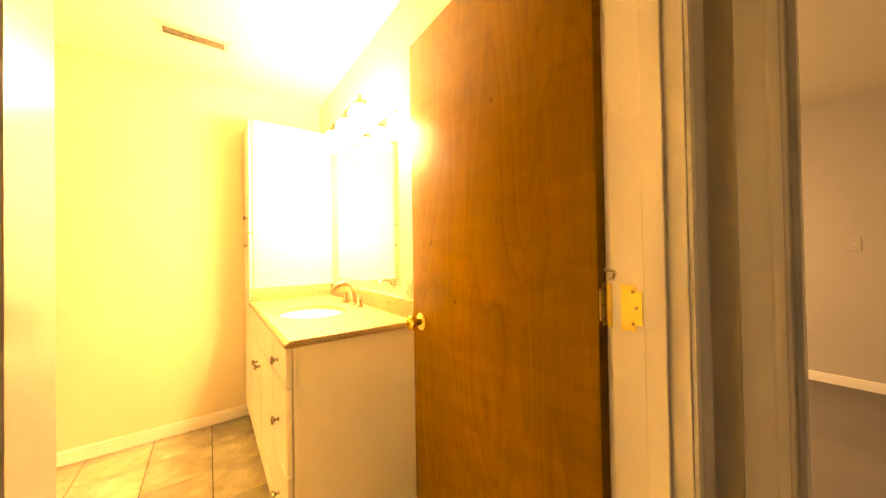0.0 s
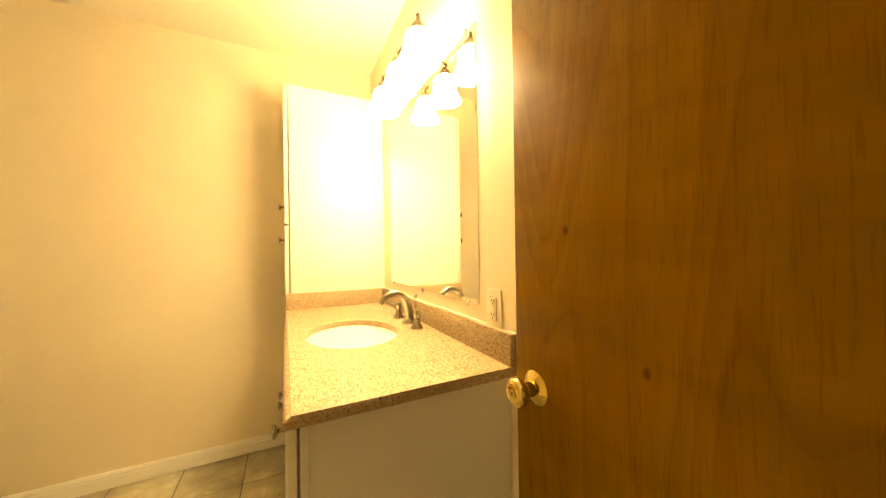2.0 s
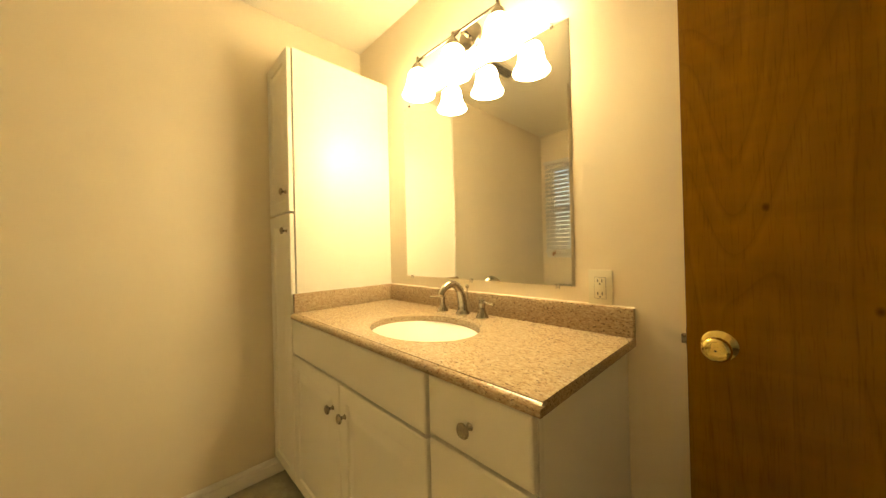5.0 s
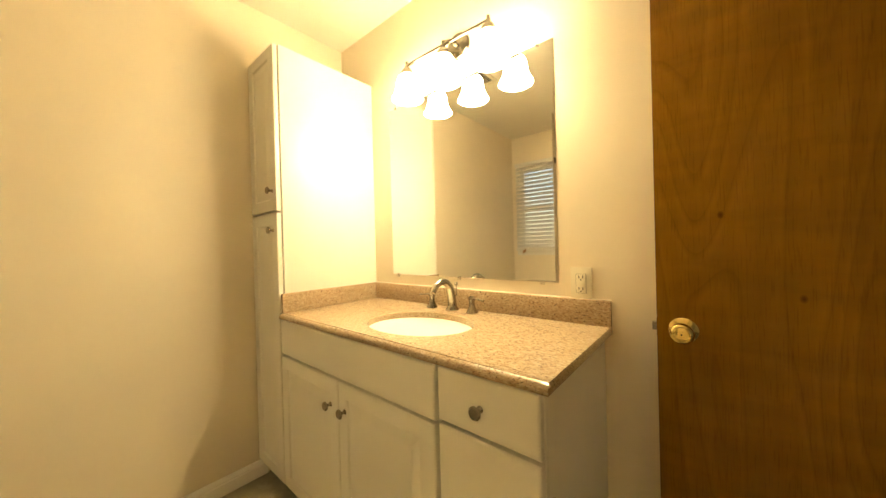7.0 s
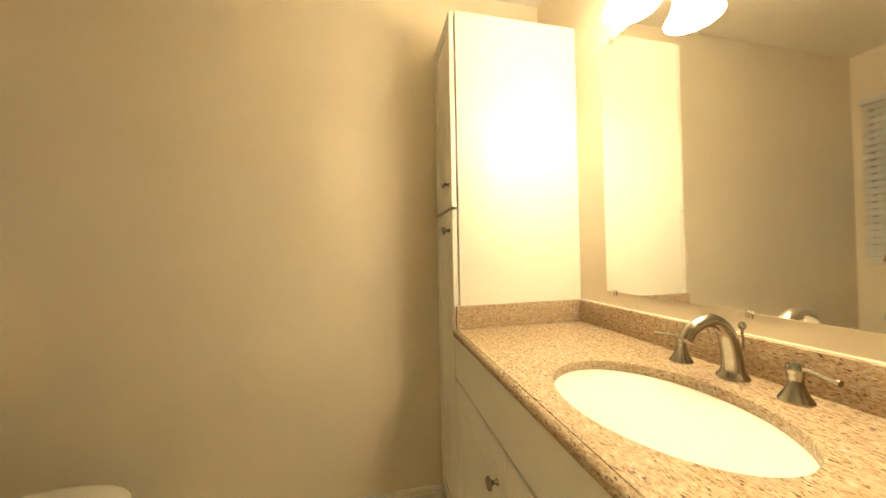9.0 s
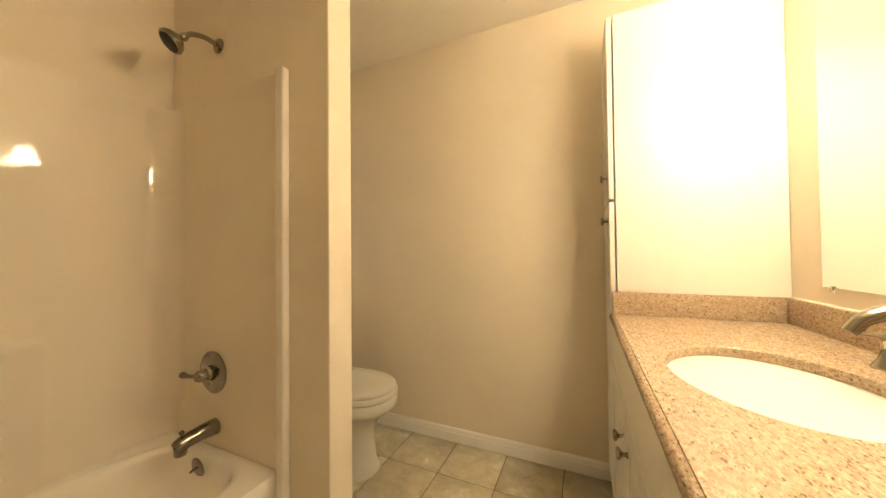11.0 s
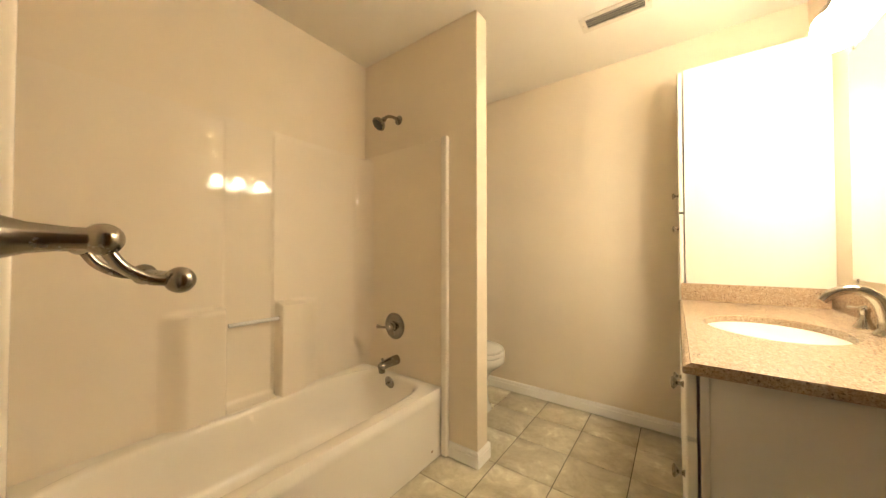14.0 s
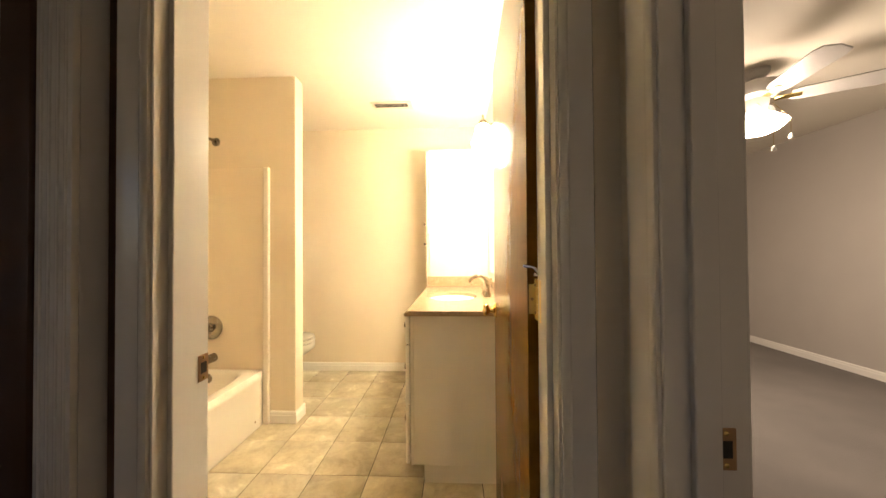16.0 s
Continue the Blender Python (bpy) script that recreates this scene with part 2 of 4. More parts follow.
def tube(points, radii, segments=16, flat=1.0):
    """A round bar along points, with a radius for each."""
    bm = bmesh.new()
    pts = [Vector(p) for p in points]
    rings = []
    side = None
    for k, p in enumerate(pts):
        ahead = (pts[min(k + 1, len(pts) - 1)] - pts[max(k - 1, 0)]).normalized()
        if side is None:
            side = ahead.orthogonal().normalized()
        side = (side - ahead * side.dot(ahead)).normalized()
        up = ahead.cross(side)
        r = radii[k] if isinstance(radii, (list, tuple)) else radii
        rings.append([bm.verts.new(p + r * (side * math.cos(2 * math.pi * a / segments) + flat * up * math.sin(2 * math.pi * a / segments))) for a in range(segments)])
    for a, b in zip(rings, rings[1:]):
        for k in range(segments):
            bm.faces.new((a[k], a[(k + 1) % segments], b[(k + 1) % segments], b[k]))
    bm.faces.new(rings[0][::-1])
    bm.faces.new(rings[-1])
    for f in bm.faces:
        f.smooth = True
    bmesh.ops.recalc_face_normals(bm, faces=bm.faces)
    return bm


def curve_points(points, steps=8):
    """Catmull-Rom points through a few."""
    p = [Vector(q) for q in points]
    p = [2 * p[0] - p[1]] + p + [2 * p[-1] - p[-2]]
    out = []
    for k in range(1, len(p) - 2):
        for s in range(steps):
            t = s / steps
            out.append(0.5 * (2 * p[k] + (p[k + 1] - p[k - 1]) * t + (2 * p[k - 1] - 5 * p[k] + 4 * p[k + 1] - p[k + 2]) * t * t + (3 * p[k] - p[k - 1] - 3 * p[k + 1] + p[k + 2]) * t ** 3))
    return out + [p[-2]]


def oval(cx, cy, rx, ry, z, power=2.0, count=64):
    """A ring of points on a superellipse."""
    out = []
    for k in range(count):
        a = 2 * math.pi * k / count
        c, s = math.cos(a), math.sin(a)
        out.append((cx + rx * math.copysign(abs(c) ** (2 / power), c), cy + ry * math.copysign(abs(s) ** (2 / power), s), z))
    return out


def squared(x0, x1, y0, y1, z, cx, cy, count=64):
    """A rectangle's rim, cut by rays round (cx, cy), its corners kept."""
    out = []
    for k in range(count):
        a = 2 * math.pi * k / count
        c, s = math.cos(a), math.sin(a)
        reach = min(((x1 - cx) / c if c > 1e-9 else (x0 - cx) / c if c < -1e-9 else 9), ((y1 - cy) / s if s > 1e-9 else (y0 - cy) / s if s < -1e-9 else 9))
        out.append([cx + reach * c, cy + reach * s, z])
    for x in (x0, x1):
        for y in (y0, y1):
            k = min(range(count), key=lambda i: (out[i][0] - x) ** 2 + (out[i][1] - y) ** 2)
            out[k] = [x, y, z]
    return out


def loft(rings, cap_first=False, cap_last=False):
    bm = bmesh.new()
    made = [[bm.verts.new(p) for p in r] for r in rings]
    for a, b in zip(made, made[1:]):
        for k in range(len(a)):
            j = (k + 1) % len(a)
            bm.faces.new((a[k], a[j], b[j], b[k]))
    if cap_first:
        bm.faces.new(made[0][::-1])
    if cap_last:
        bm.faces.new(made[-1])
    for f in bm.faces:
        f.smooth = True
    bmesh.ops.recalc_face_normals(bm, faces=bm.faces)
    return bm


def prism(profile, along, length, m):
    """A profile of (u, v) points pushed along an axis: u, v and the length lie on m's x, y and z."""
    bm = bmesh.new()
    a = [bm.verts.new((u, v, along)) for u, v in profile]
    b = [bm.verts.new((u, v, along + length)) for u, v in profile]
    for k in range(len(a)):
        j = (k + 1) % len(a)
        bm.faces.new((a[k], a[j], b[j], b[k]))
    bm.faces.new(a[::-1])
    bm.faces.new(b)
    bm.transform(m)
    for f in bm.faces:
        f.smooth = True
    bmesh.ops.recalc_face_normals(bm, faces=bm.faces)
    return bm


def panel(y0, y1, z0, z1, back, rings):
    """A cupboard front facing -x: rings of (inset, x) from its edge to its middle, closed at the back."""
    def rim(d, x):
        return [(x, y0 + d, z0 + d), (x, y1 - d, z0 + d), (x, y1 - d, z1 - d), (x, y0 + d, z1 - d)]
    return loft([rim(0, back)] + [rim(d, x) for d, x in rings], True, True)


def mesh_object(name, bm, material, smooth=35):
    data = bpy.data.meshes.new(name)
    bm.to_mesh(data)
    bm.free()
    data.materials.append(material)
    if not smooth:
        data.polygons.foreach_set("use_smooth", [False] * len(data.polygons))
    else:
        data.set_sharp_from_angle(angle=radians(smooth))
    return new(name, data)


def standing(ob):
    """The pose of an object in the world, by its parents."""
    m = ob.matrix_basis.copy()
    while ob.parent:
        ob = ob.parent
        m = ob.matrix_basis @ m
    return m


def part(name, bm, material, parent, label="", smooth=35, local=False):
    """A mesh under a thing or a part; the bmesh is in the world's metres unless local."""
    if not local:
        bm.transform(standing(parent).inverted())
    ob = mesh_object(name, bm, material, smooth)
    ob.parent = parent
    return tagged(ob, label) if label else ob


def thing(name, place, label, category, group="", turn=0.0):
    ob = new(name)
    ob.empty_display_size = 0.05
    ob.matrix_basis = pose(*place, 0, 0, turn)
    return tagged(ob, label, category, group)


def structure(name, bm, material, label="", smooth=0):
    return tagged(mesh_object(name, bm, material, smooth), label, "", "", "structure")


# ---- walls, floors, ceiling ----
TOP = 2.44
EAST, BACK, WEST, FRONT, HALL = 1.075, 3.075, -1.25, 0.605, 0.476
DOOR_L, DOOR_R, DOOR_H = 0.222, 0.961, 2.035
BED_JAMB, BED_END = 0.368, -0.41

structure("wall_east", boxes((EAST, 1.18, BED_JAMB + 0.02, 5.0, 0, TOP), (EAST, 1.18, -2.3, BED_END - 0.02, 0, TOP), (EAST, 1.18, BED_END - 0.02, BED_JAMB + 0.02, 2.055, TOP)), WALL, "cream painted bathroom wall beside the vanity")
structure("wall_north", box(-1.36, EAST, BACK, 3.19, 0, TOP), WALL, "plain cream painted wall behind the toilet alcove")
structure("wall_west", boxes((-1.36, WEST, HALL, 2.28, 0, TOP), (-1.36, WEST, 3.0, BACK, 0, TOP), (-1.36, WEST, 2.28, 3.0, 0, 1.12), (-1.36, WEST, 2.28, 3.0, 2.08, TOP)), WALL, "cream painted wall with a window over the toilet")
structure("wall_partition", box(WEST, -0.342, 2.09, 2.2, 0, TOP, 0.006), WALL, "cream painted partition between tub and toilet")
structure("wall_south", boxes((WEST, DOOR_L - 0.02, HALL, FRONT, 0, TOP), (DOOR_R + 0.02, EAST, HALL, FRONT, 0, TOP), (DOOR_L - 0.02, DOOR_R + 0.02, HALL, FRONT, 2.055, TOP)), WALL, "cream painted wall round the bathroom doorway")
structure("wall_hall_north", box(-1.6, 0.136, 0.43, HALL - 0.001, 0, TOP), HALL_WALL, "grey painted hall wall beside the bathroom door")
structure("wall_hall_west", box(-1.7, -1.6, -2.3, HALL, 0, TOP), HALL_WALL)
# the opening stays behind the camera, added so that daylight reaches the hall
structure("wall_hall_south", boxes((-1.7, -1.2, -2.4, -2.3, 0, TOP), (-0.6, EAST, -2.4, -2.3, 0, TOP), (-1.2, -0.6, -2.4, -2.3, 0, 1.2), (-1.2, -0.6, -2.4, -2.3, 1.9, TOP)), HALL_WALL, "grey painted hall wall with an unseen opening added to let in daylight")
structure("wall_bedroom_east", box(4.6, 4.7, -1.2, 5.0, 0, TOP), BED_WALL, "grey painted bedroom wall")
structure("wall_bedroom_north", box(1.18, 4.7, 5.0, 5.1, 0, TOP), BED_WALL, "grey painted bedroom wall")
structure("wall_bedroom_south", box(1.18, 4.7, -1.3, -1.2, 0, TOP), BED_WALL, "grey painted bedroom wall")
structure("wall_bedroom_west", boxes((1.181, 1.187, BED_JAMB + 0.08, 5.0, 0, TOP), (1.181, 1.187, -1.2, BED_END - 0.08, 0, TOP)), BED_WALL, "grey painted bedroom wall")
structure("ceiling", box(-1.75, 4.75, -2.45, 5.15, TOP, TOP + 0.1), WHITE_CEILING, "off-white lightly textured ceiling")
structure("subfloor", box(-1.75, 4.75, -2.45, 5.15, -0.2, -0.03), GROUT)
structure("floor_bedroom", box(1.16, 4.6, -1.2, 5.0, -0.03, 0.004), CARPET, "grey cut-pile bedroom carpet")
structure("floor_hall", box(-1.6, 1.16, -2.3, 0.545, -0.03, 0.003), CARPET, "grey cut-pile hall carpet")
bath_floor = structure("floor", box(WEST, EAST, 0.545, BACK, -0.03, -0.003), GROUT, "beige stone-look floor tiles with dark grout")


# baseboards: (thickness, height) profile with a rounded top
BASE = [(0, 0.003), (0.013, 0.003), (0.013, 0.056), (0.009, 0.060), (0.009, 0.064), (0.0125, 0.067), (0.0120, 0.076), (0.007, 0.084), (0, 0.085)]


def baseboard(x, y, length, turn):
    """Runs along the direction turn; its face looks to the right of that."""
    m = pose(x, y, 0, 0, 0, turn) @ Matrix(((0, 0, 1, 0), (-1, 0, 0, 0), (0, 1, 0, 0), (0, 0, 0, 1)))
    return prism(BASE, 0, length, m)


structure("baseboard", merged(
    baseboard(WEST, BACK, 0.56 - WEST, 0), baseboard(-0.342, 2.2, 0.895, 180), baseboard(-0.342, 2.077, 0.136, 90), baseboard(-0.519, 2.09, 0.177, 0),
    baseboard(EAST, 1.52, 0.9, -90), baseboard(0.12, FRONT, 0.66, 180), baseboard(WEST, 2.213, 0.859, 90)), BASE_PAINT, "white painted wooden baseboard", 30)
structure("baseboard_bedroom", merged(baseboard(4.6, 5.0, 5.22, -90), baseboard(1.18, 5.0, 3.42, 0), baseboard(1.187, 0.46, 4.5, 90)), BASE_PAINT, "white painted wooden baseboard", 30)


# ---- doorways ----
# casing profile: across the face, out from the wall
CASING = [(0, 0), (0, 0.008), (0.006, 0.012), (0.012, 0.0125), (0.016, 0.0095), (0.034, 0.0135), (0.046, 0.0165), (0.054, 0.0165), (0.057, 0.012), (0.057, 0)]


def casing_run(corner, across, out, along, length, width=0.057):
    """A moulded strip: starts at corner, its face spreads along across, stands off along out."""
    m = Matrix((Vector(across), Vector(out), Vector(along))).transposed().to_4x4()
    m.translation = corner
    return prism([(u * width / 0.057, v) for u, v in CASING], 0, length, m)


def door_lining(a, b, near, far, across, height, recess=0.045):
    """Jamb boards and stops for an opening from a to b; near and far are the wall's faces on the other axis."""
    rows = [(a - 0.02, a, near, far, 0, height + 0.02), (b, b + 0.02, near, far, 0, height + 0.02), (a, b, near, far, height, height + 0.02)]
    stop = far - recess
    rows += [(a, a + 0.011, stop - 0.036, stop, 0, height), (b - 0.011, b, stop - 0.036, stop, 0, height), (a + 0.011, b - 0.011, stop - 0.036, stop, height - 0.011, height)]
    if across == "y":
        rows = [(r[2], r[3], r[0], r[1], r[4], r[5]) for r in rows]
    return merged(*[box(*r, bevel=0.0015, segments=1) for r in rows])


def door_trim(name, lining, casings, label):
    ob = tagged(new(name), label, "", "", "structure")
    part("jamb", lining, TRIM, ob)
    for bm in casings:
        part("casing", bm, TRIM, ob)
    return ob


UP = (0, 0, 1)
H = DOOR_H + 0.005
bath_way = door_trim("door_frame_1", door_lining(DOOR_L, DOOR_R, HALL - 0.002, FRONT + 0.002, "x", DOOR_H, 0.066), [
    casing_run((DOOR_L - 0.005, HALL, 0), (-1, 0, 0), (0, -1, 0), UP, H, 0.052), casing_run((DOOR_R + 0.005, HALL, 0), (1, 0, 0), (0, -1, 0), UP, H),
    casing_run((DOOR_L - 0.057, HALL, H), UP, (0, -1, 0), (1, 0, 0), DOOR_R - DOOR_L + 0.119),
    casing_run((DOOR_L - 0.005, FRONT, 0), (-1, 0, 0), (0, 1, 0), UP, H), casing_run((DOOR_R + 0.005, FRONT, 0), (1, 0, 0), (0, 1, 0), UP, H),
    casing_run((DOOR_L - 0.062, FRONT, H), UP, (0, 1, 0), (1, 0, 0), DOOR_R - DOOR_L + 0.124)], "white painted door frame with moulded casing")
bed_way = door_trim("door_frame_2", door_lining(BED_END, BED_JAMB, EAST - 0.002, 1.189, "y", DOOR_H), [
    casing_run((EAST, BED_JAMB + 0.005, 0), (0, 1, 0), (-1, 0, 0), UP, H), casing_run((EAST, BED_END - 0.005, 0), (0, -1, 0), (-1, 0, 0), UP, H),
    casing_run((EAST, BED_END - 0.062, H), UP, (-1, 0, 0), (0, 1, 0), BED_JAMB - BED_END + 0.124),
    casing_run((1.187, BED_JAMB + 0.005, 0), (0, 1, 0), (1, 0, 0), UP, H), casing_run((1.187, BED_END - 0.005, 0), (0, -1, 0), (1, 0, 0), UP, H)],
    "white painted bedroom door frame with moulded casing")


def strike(name_parent, place, turn):
    """A latch plate let into a jamb: local x is out of the jamb, y across it."""
    m = pose(*place, 0, 0, turn)
    plate = part("strike_plate", moved(box(0, 0.0022, -0.014, 0.014, -0.029, 0.029, 0.0008, 1), m), BRONZE, name_parent, "worn brass strike plate")
    part("latch_hole", moved(box(0.0023, 0.0028, -0.008, 0.008, -0.012, 0.012, 0.0002, 1), m), BLACK, plate)
    for z in (-0.022, 0.022):
        part("screw", lathe([(0, 0.0012), (0.003, 0.0008), (0.0034, 0)], 12, m @ pose(0.0022, 0, z, 0, 90, 0)), BRASS, plate)


strike(bath_way, (DOOR_L, 0.592, 0.93), 0)
strike(bed_way, (1.155, BED_JAMB, 0.905), -90)

# fluted strip and dark stained upright on the hall wall
strip = thing("wall_trim", (0.095, 0.43, 0), "white fluted upright trim beside the hall door", "trim")
tagged(strip, kind="structure")
part("board", box(0.070, 0.136, 0.418, 0.4295, 0.003, TOP - 0.002, 0.002), TRIM, strip)
for k in range(4):
    part("flute", tube([(0.081 + 0.0148 * k, 0.418, 0.01), (0.081 + 0.0148 * k, 0.418, TOP - 0.01)], 0.0028, 8), TRIM, strip)
# groove by the casing: brown wood, with the gap's shade put into its colour
structure("wall_trim_gap", box(0.1365, 0.164, 0.474, 0.4895, 0.003, TOP - 0.002, 0.002), BROWN_TRIM, "dark brown wooden strip beside the door casing, the gap's shade in its colour", 30)
stained = structure("wall_trim_stained", box(0.012, 0.067, 0.412, 0.4295, 0.003, TOP - 0.002, 0.003), BROWN_TRIM, "dark stained wooden upright trim", 30)

plate = thing("light_switch", (-0.06, 0.43, 1.225), "dark brown toggle light switch on the hall wall", "switch")
part("cover", box(-0.095, -0.025, 0.424, 0.4298, 1.168, 1.282, 0.002), BROWN_TRIM, plate)
part("toggle", moved(box(-0.004, 0.004, -0.014, 0.0, -0.006, 0.006, 0.001), pose(-0.06, 0.425, 1.227, 25, 0, 0)), BLACK, plate)
for z in (1.195, 1.255):
    part("screw", lathe([(0, 0.0015), (0.003, 0.001), (0.0034, 0)], 12, pose(-0.06, 0.424, z, 90, 0, 0)), BRONZE, plate)

# ---- bathroom door, standing open ----
DOOR_X, DOOR_Y, DOOR_W = 0.942, 0.622, 0.764
door = thing("door", (DOOR_X, DOOR_Y, 0), "varnished birch veneer flush door, standing open", "door", turn=-1.5)
leaf = part("leaf", box(0, 0.035, 0, DOOR_W, 0.012, 2.025, 0.002), WOOD, door, local=True)


def door_knob(side):
    m = pose(0.0 if side < 0 else 0.035, DOOR_W - 0.06, 0.924, 0, 90 * side, 0)
    ob = part("door_knob", lathe([(0.0, 0.0), (0.033, 0.0), (0.033, 0.003), (0.030, 0.006), (0.027, 0.007), (0.024, 0.010), (0.0145, 0.013), (0.0125, 0.026), (0.015, 0.030), (0.023, 0.034), (0.0265, 0.041), (0.0265, 0.048), (0.0235, 0.054), (0.0195, 0.0565), (0.0175, 0.0555), (0.0150, 0.0565), (0.0, 0.0565)], 36, m), BRASS, door, "polished brass door knob", local=True)
    part("lock_button", lathe([(0.0085, 0.0565), (0.0085, 0.0585), (0.0, 0.0585)], 20, m), BRASS, ob, local=True)
    part("release_hole", lathe([(0.0022, 0.0586), (0.0022, 0.0589), (0.0, 0.0589)], 10, m), BLACK, ob, local=True)


door_knob(-1)
door_knob(1)
part("latch", boxes((0.006, 0.029, DOOR_W, DOOR_W + 0.0015, 0.897, 0.951), (0.0115, 0.0235, DOOR_W, DOOR_W + 0.012, 0.913, 0.935), bevel=0.0005), NICKEL, door, "steel latch bolt", local=True)


def hinge(z):
    """Leaf on the door's edge, leaf on the jamb, barrel between."""
    def plate(m):
        bm = box(-0.019, 0.019, -0.0445, 0.0445, 0, 0.0022)
        edges = [e for e in bm.edges if abs(e.verts[0].co.z - e.verts[1].co.z) > 0.001 and e.verts[0].co.x < 0]
        bmesh.ops.bevel(bm, geom=edges, offset=0.012, segments=5, affect="EDGES")
        return moved(bm, m)
    ob = part("hinge", plate(Matrix.Translation((0.0225, -0.0003, z)) @ pose(0, 0, 0, 90, 0, 0)), HINGE, door, "brass butt hinge", local=True)
    jm = standing(door).inverted() @ (Matrix.Translation((DOOR_R - 0.0002, 0.566, z)) @ Matrix(((0, 0, -1, 0), (1, 0, 0, 0), (0, 1, 0, 0), (0, 0, 0, 1))))
    part("jamb_leaf", plate(jm), HINGE, ob, local=True)
    for k in range(5):
        part("knuckle", lathe([(0, 0), (0.0058, 0), (0.0062, 0.0006), (0.0062, 0.0168), (0.0058, 0.0174), (0, 0.0174)], 16, pose(0.022, -0.013, z - 0.0445 + 0.0179 * k)), HINGE, ob, local=True)
    for dx, dz in ((0.018, 0.031), (0.010, 0.0), (0.018, -0.031)):
        part("screw", lathe([(0, 0.0030), (0.0034, 0.0026), (0.0038, 0.002)], 12, pose(dx, 0, z + dz, 90, 0, 0)), BRONZE, ob, local=True)
        part("screw", lathe([(0, 0.0030), (0.0034, 0.0026), (0.0038, 0.002)], 12, jm @ pose(-0.009 if dz == 0 else -0.003, dz, 0)), BRONZE, ob, local=True)
    return ob


for hz in (0.22, 1.076, 1.83):
    mid = hinge(hz)
    if hz == 1.076:
        stopper = part("hinge_stop", merged(lathe([(0.003, 0), (0.011, 0), (0.011, 0.006), (0.003, 0.006)], 16, pose(0.022, -0.013, 1.128)), tube(curve_points([(0.020, -0.022, 1.131), (0.008, -0.030, 1.146), (-0.012, -0.022, 1.150)]), 0.0032, 10)), CHROME, mid, "chrome hinge pin door stop", local=True)

# ---- tall linen cabinet ----
CAB_X, CAB_Y = 0.520, 2.772
cabinet = thing("linen_cabinet", (0.8, 2.93, 0), "tall white painted linen cabinet with two closed doors", "cabinet")
part("body", box(CAB_X + 0.0262, EAST - 0.002, CAB_Y, BACK - 0.002, 0.09, 2.118, 0.002), CABINET, cabinet)
part("toe_kick", box(CAB_X + 0.09, EAST - 0.01, CAB_Y + 0.004, BACK - 0.004, 0.0, 0.0895), CABINET, cabinet)
RAISED = [(0.0, 0.003), (0.004, 0.0), (0.052, 0.0), (0.058, 0.006), (0.064, 0.006), (0.092, 0.001), (0.098, 0.0005)]


def front(name, y0, y1, z0, z1, parent, raised=True):
    rings = [(d, CAB_X + x) for d, x in (RAISED if raised else [(0.0, 0.004), (0.002, 0.0015), (0.006, 0.0)])]
    return part(name, panel(y0, y1, z0, z1, CAB_X + 0.0205, rings), CABINET, parent, smooth=0)


def cupboard_knob(y, z, parent):
    """A round nickel knob facing -x."""
    return part("knob", lathe([(0.0, 0.0), (0.009, 0.0), (0.007, 0.003), (0.005, 0.007), (0.006, 0.013), (0.012, 0.017), (0.0165, 0.021), (0.0165, 0.024), (0.013, 0.0275), (0.0, 0.029)], 24, pose(CAB_X, y, z, 0, -90, 0)), SATIN, parent, "brushed nickel knob")


upper = front("door", CAB_Y + 0.004, BACK - 0.006, 1.352, 2.114, cabinet)
cupboard_knob(2.815, 1.445, upper)
lower = front("door", CAB_Y + 0.004, BACK - 0.006, 0.095, 1.340, cabinet)
cupboard_knob(2.815, 1.262, lower)

# ---- vanity ----
VAN_Y = 1.546
vanity = thing("vanity_cabinet", (0.8, 2.16, 0), "white painted vanity cabinet with doors and drawers", "cabinet")
part("body", box(CAB_X + 0.0262, EAST - 0.002, VAN_Y, CAB_Y - 0.002, 0.09, 0.8565, 0.0015), CABINET, vanity)
part("side_stile", box(CAB_X + 0.0262, CAB_X + 0.042, VAN_Y - 0.004, VAN_Y - 0.0002, 0.0905, 0.8555, 0.001), CABINET, vanity)
part("toe_kick", box(CAB_X + 0.095, EAST - 0.01, VAN_Y + 0.0005, CAB_Y - 0.004, 0.0, 0.0895), CABINET, vanity)
front("false_front", 1.836, CAB_Y - 0.006, 0.700, 0.852, vanity, False)
left_door = front("door", 2.306, CAB_Y - 0.006, 0.098, 0.690, vanity)
right_door = front("door", 1.836, 2.302, 0.098, 0.690, vanity)
cupboard_knob(2.355, 0.592, left_door)
cupboard_knob(2.262, 0.592, right_door)
for z0, z1, kz in ((0.712, 0.852, 0.778), (0.398, 0.702, 0.545), (0.098, 0.388, 0.256)):
    drawer = front("drawer", VAN_Y - 0.004, 1.822, z0, z1, vanity, False)
    cupboard_knob(1.69, kz, drawer)

# worktop with an oval cut-out and a stepped edge
CTR = (0.515, EAST - 0.001, 1.522, CAB_Y - 0.001)
SINK = (0.755, 2.116, 0.170, 0.222)
Z_TOP, Z_UNDER = 0.882, 0.857


def ring(inset, z, count=128):
    return squared(CTR[0] + inset, CTR[1], CTR[2] + inset * 0.12, CTR[3], z, SINK[0], SINK[1], count)


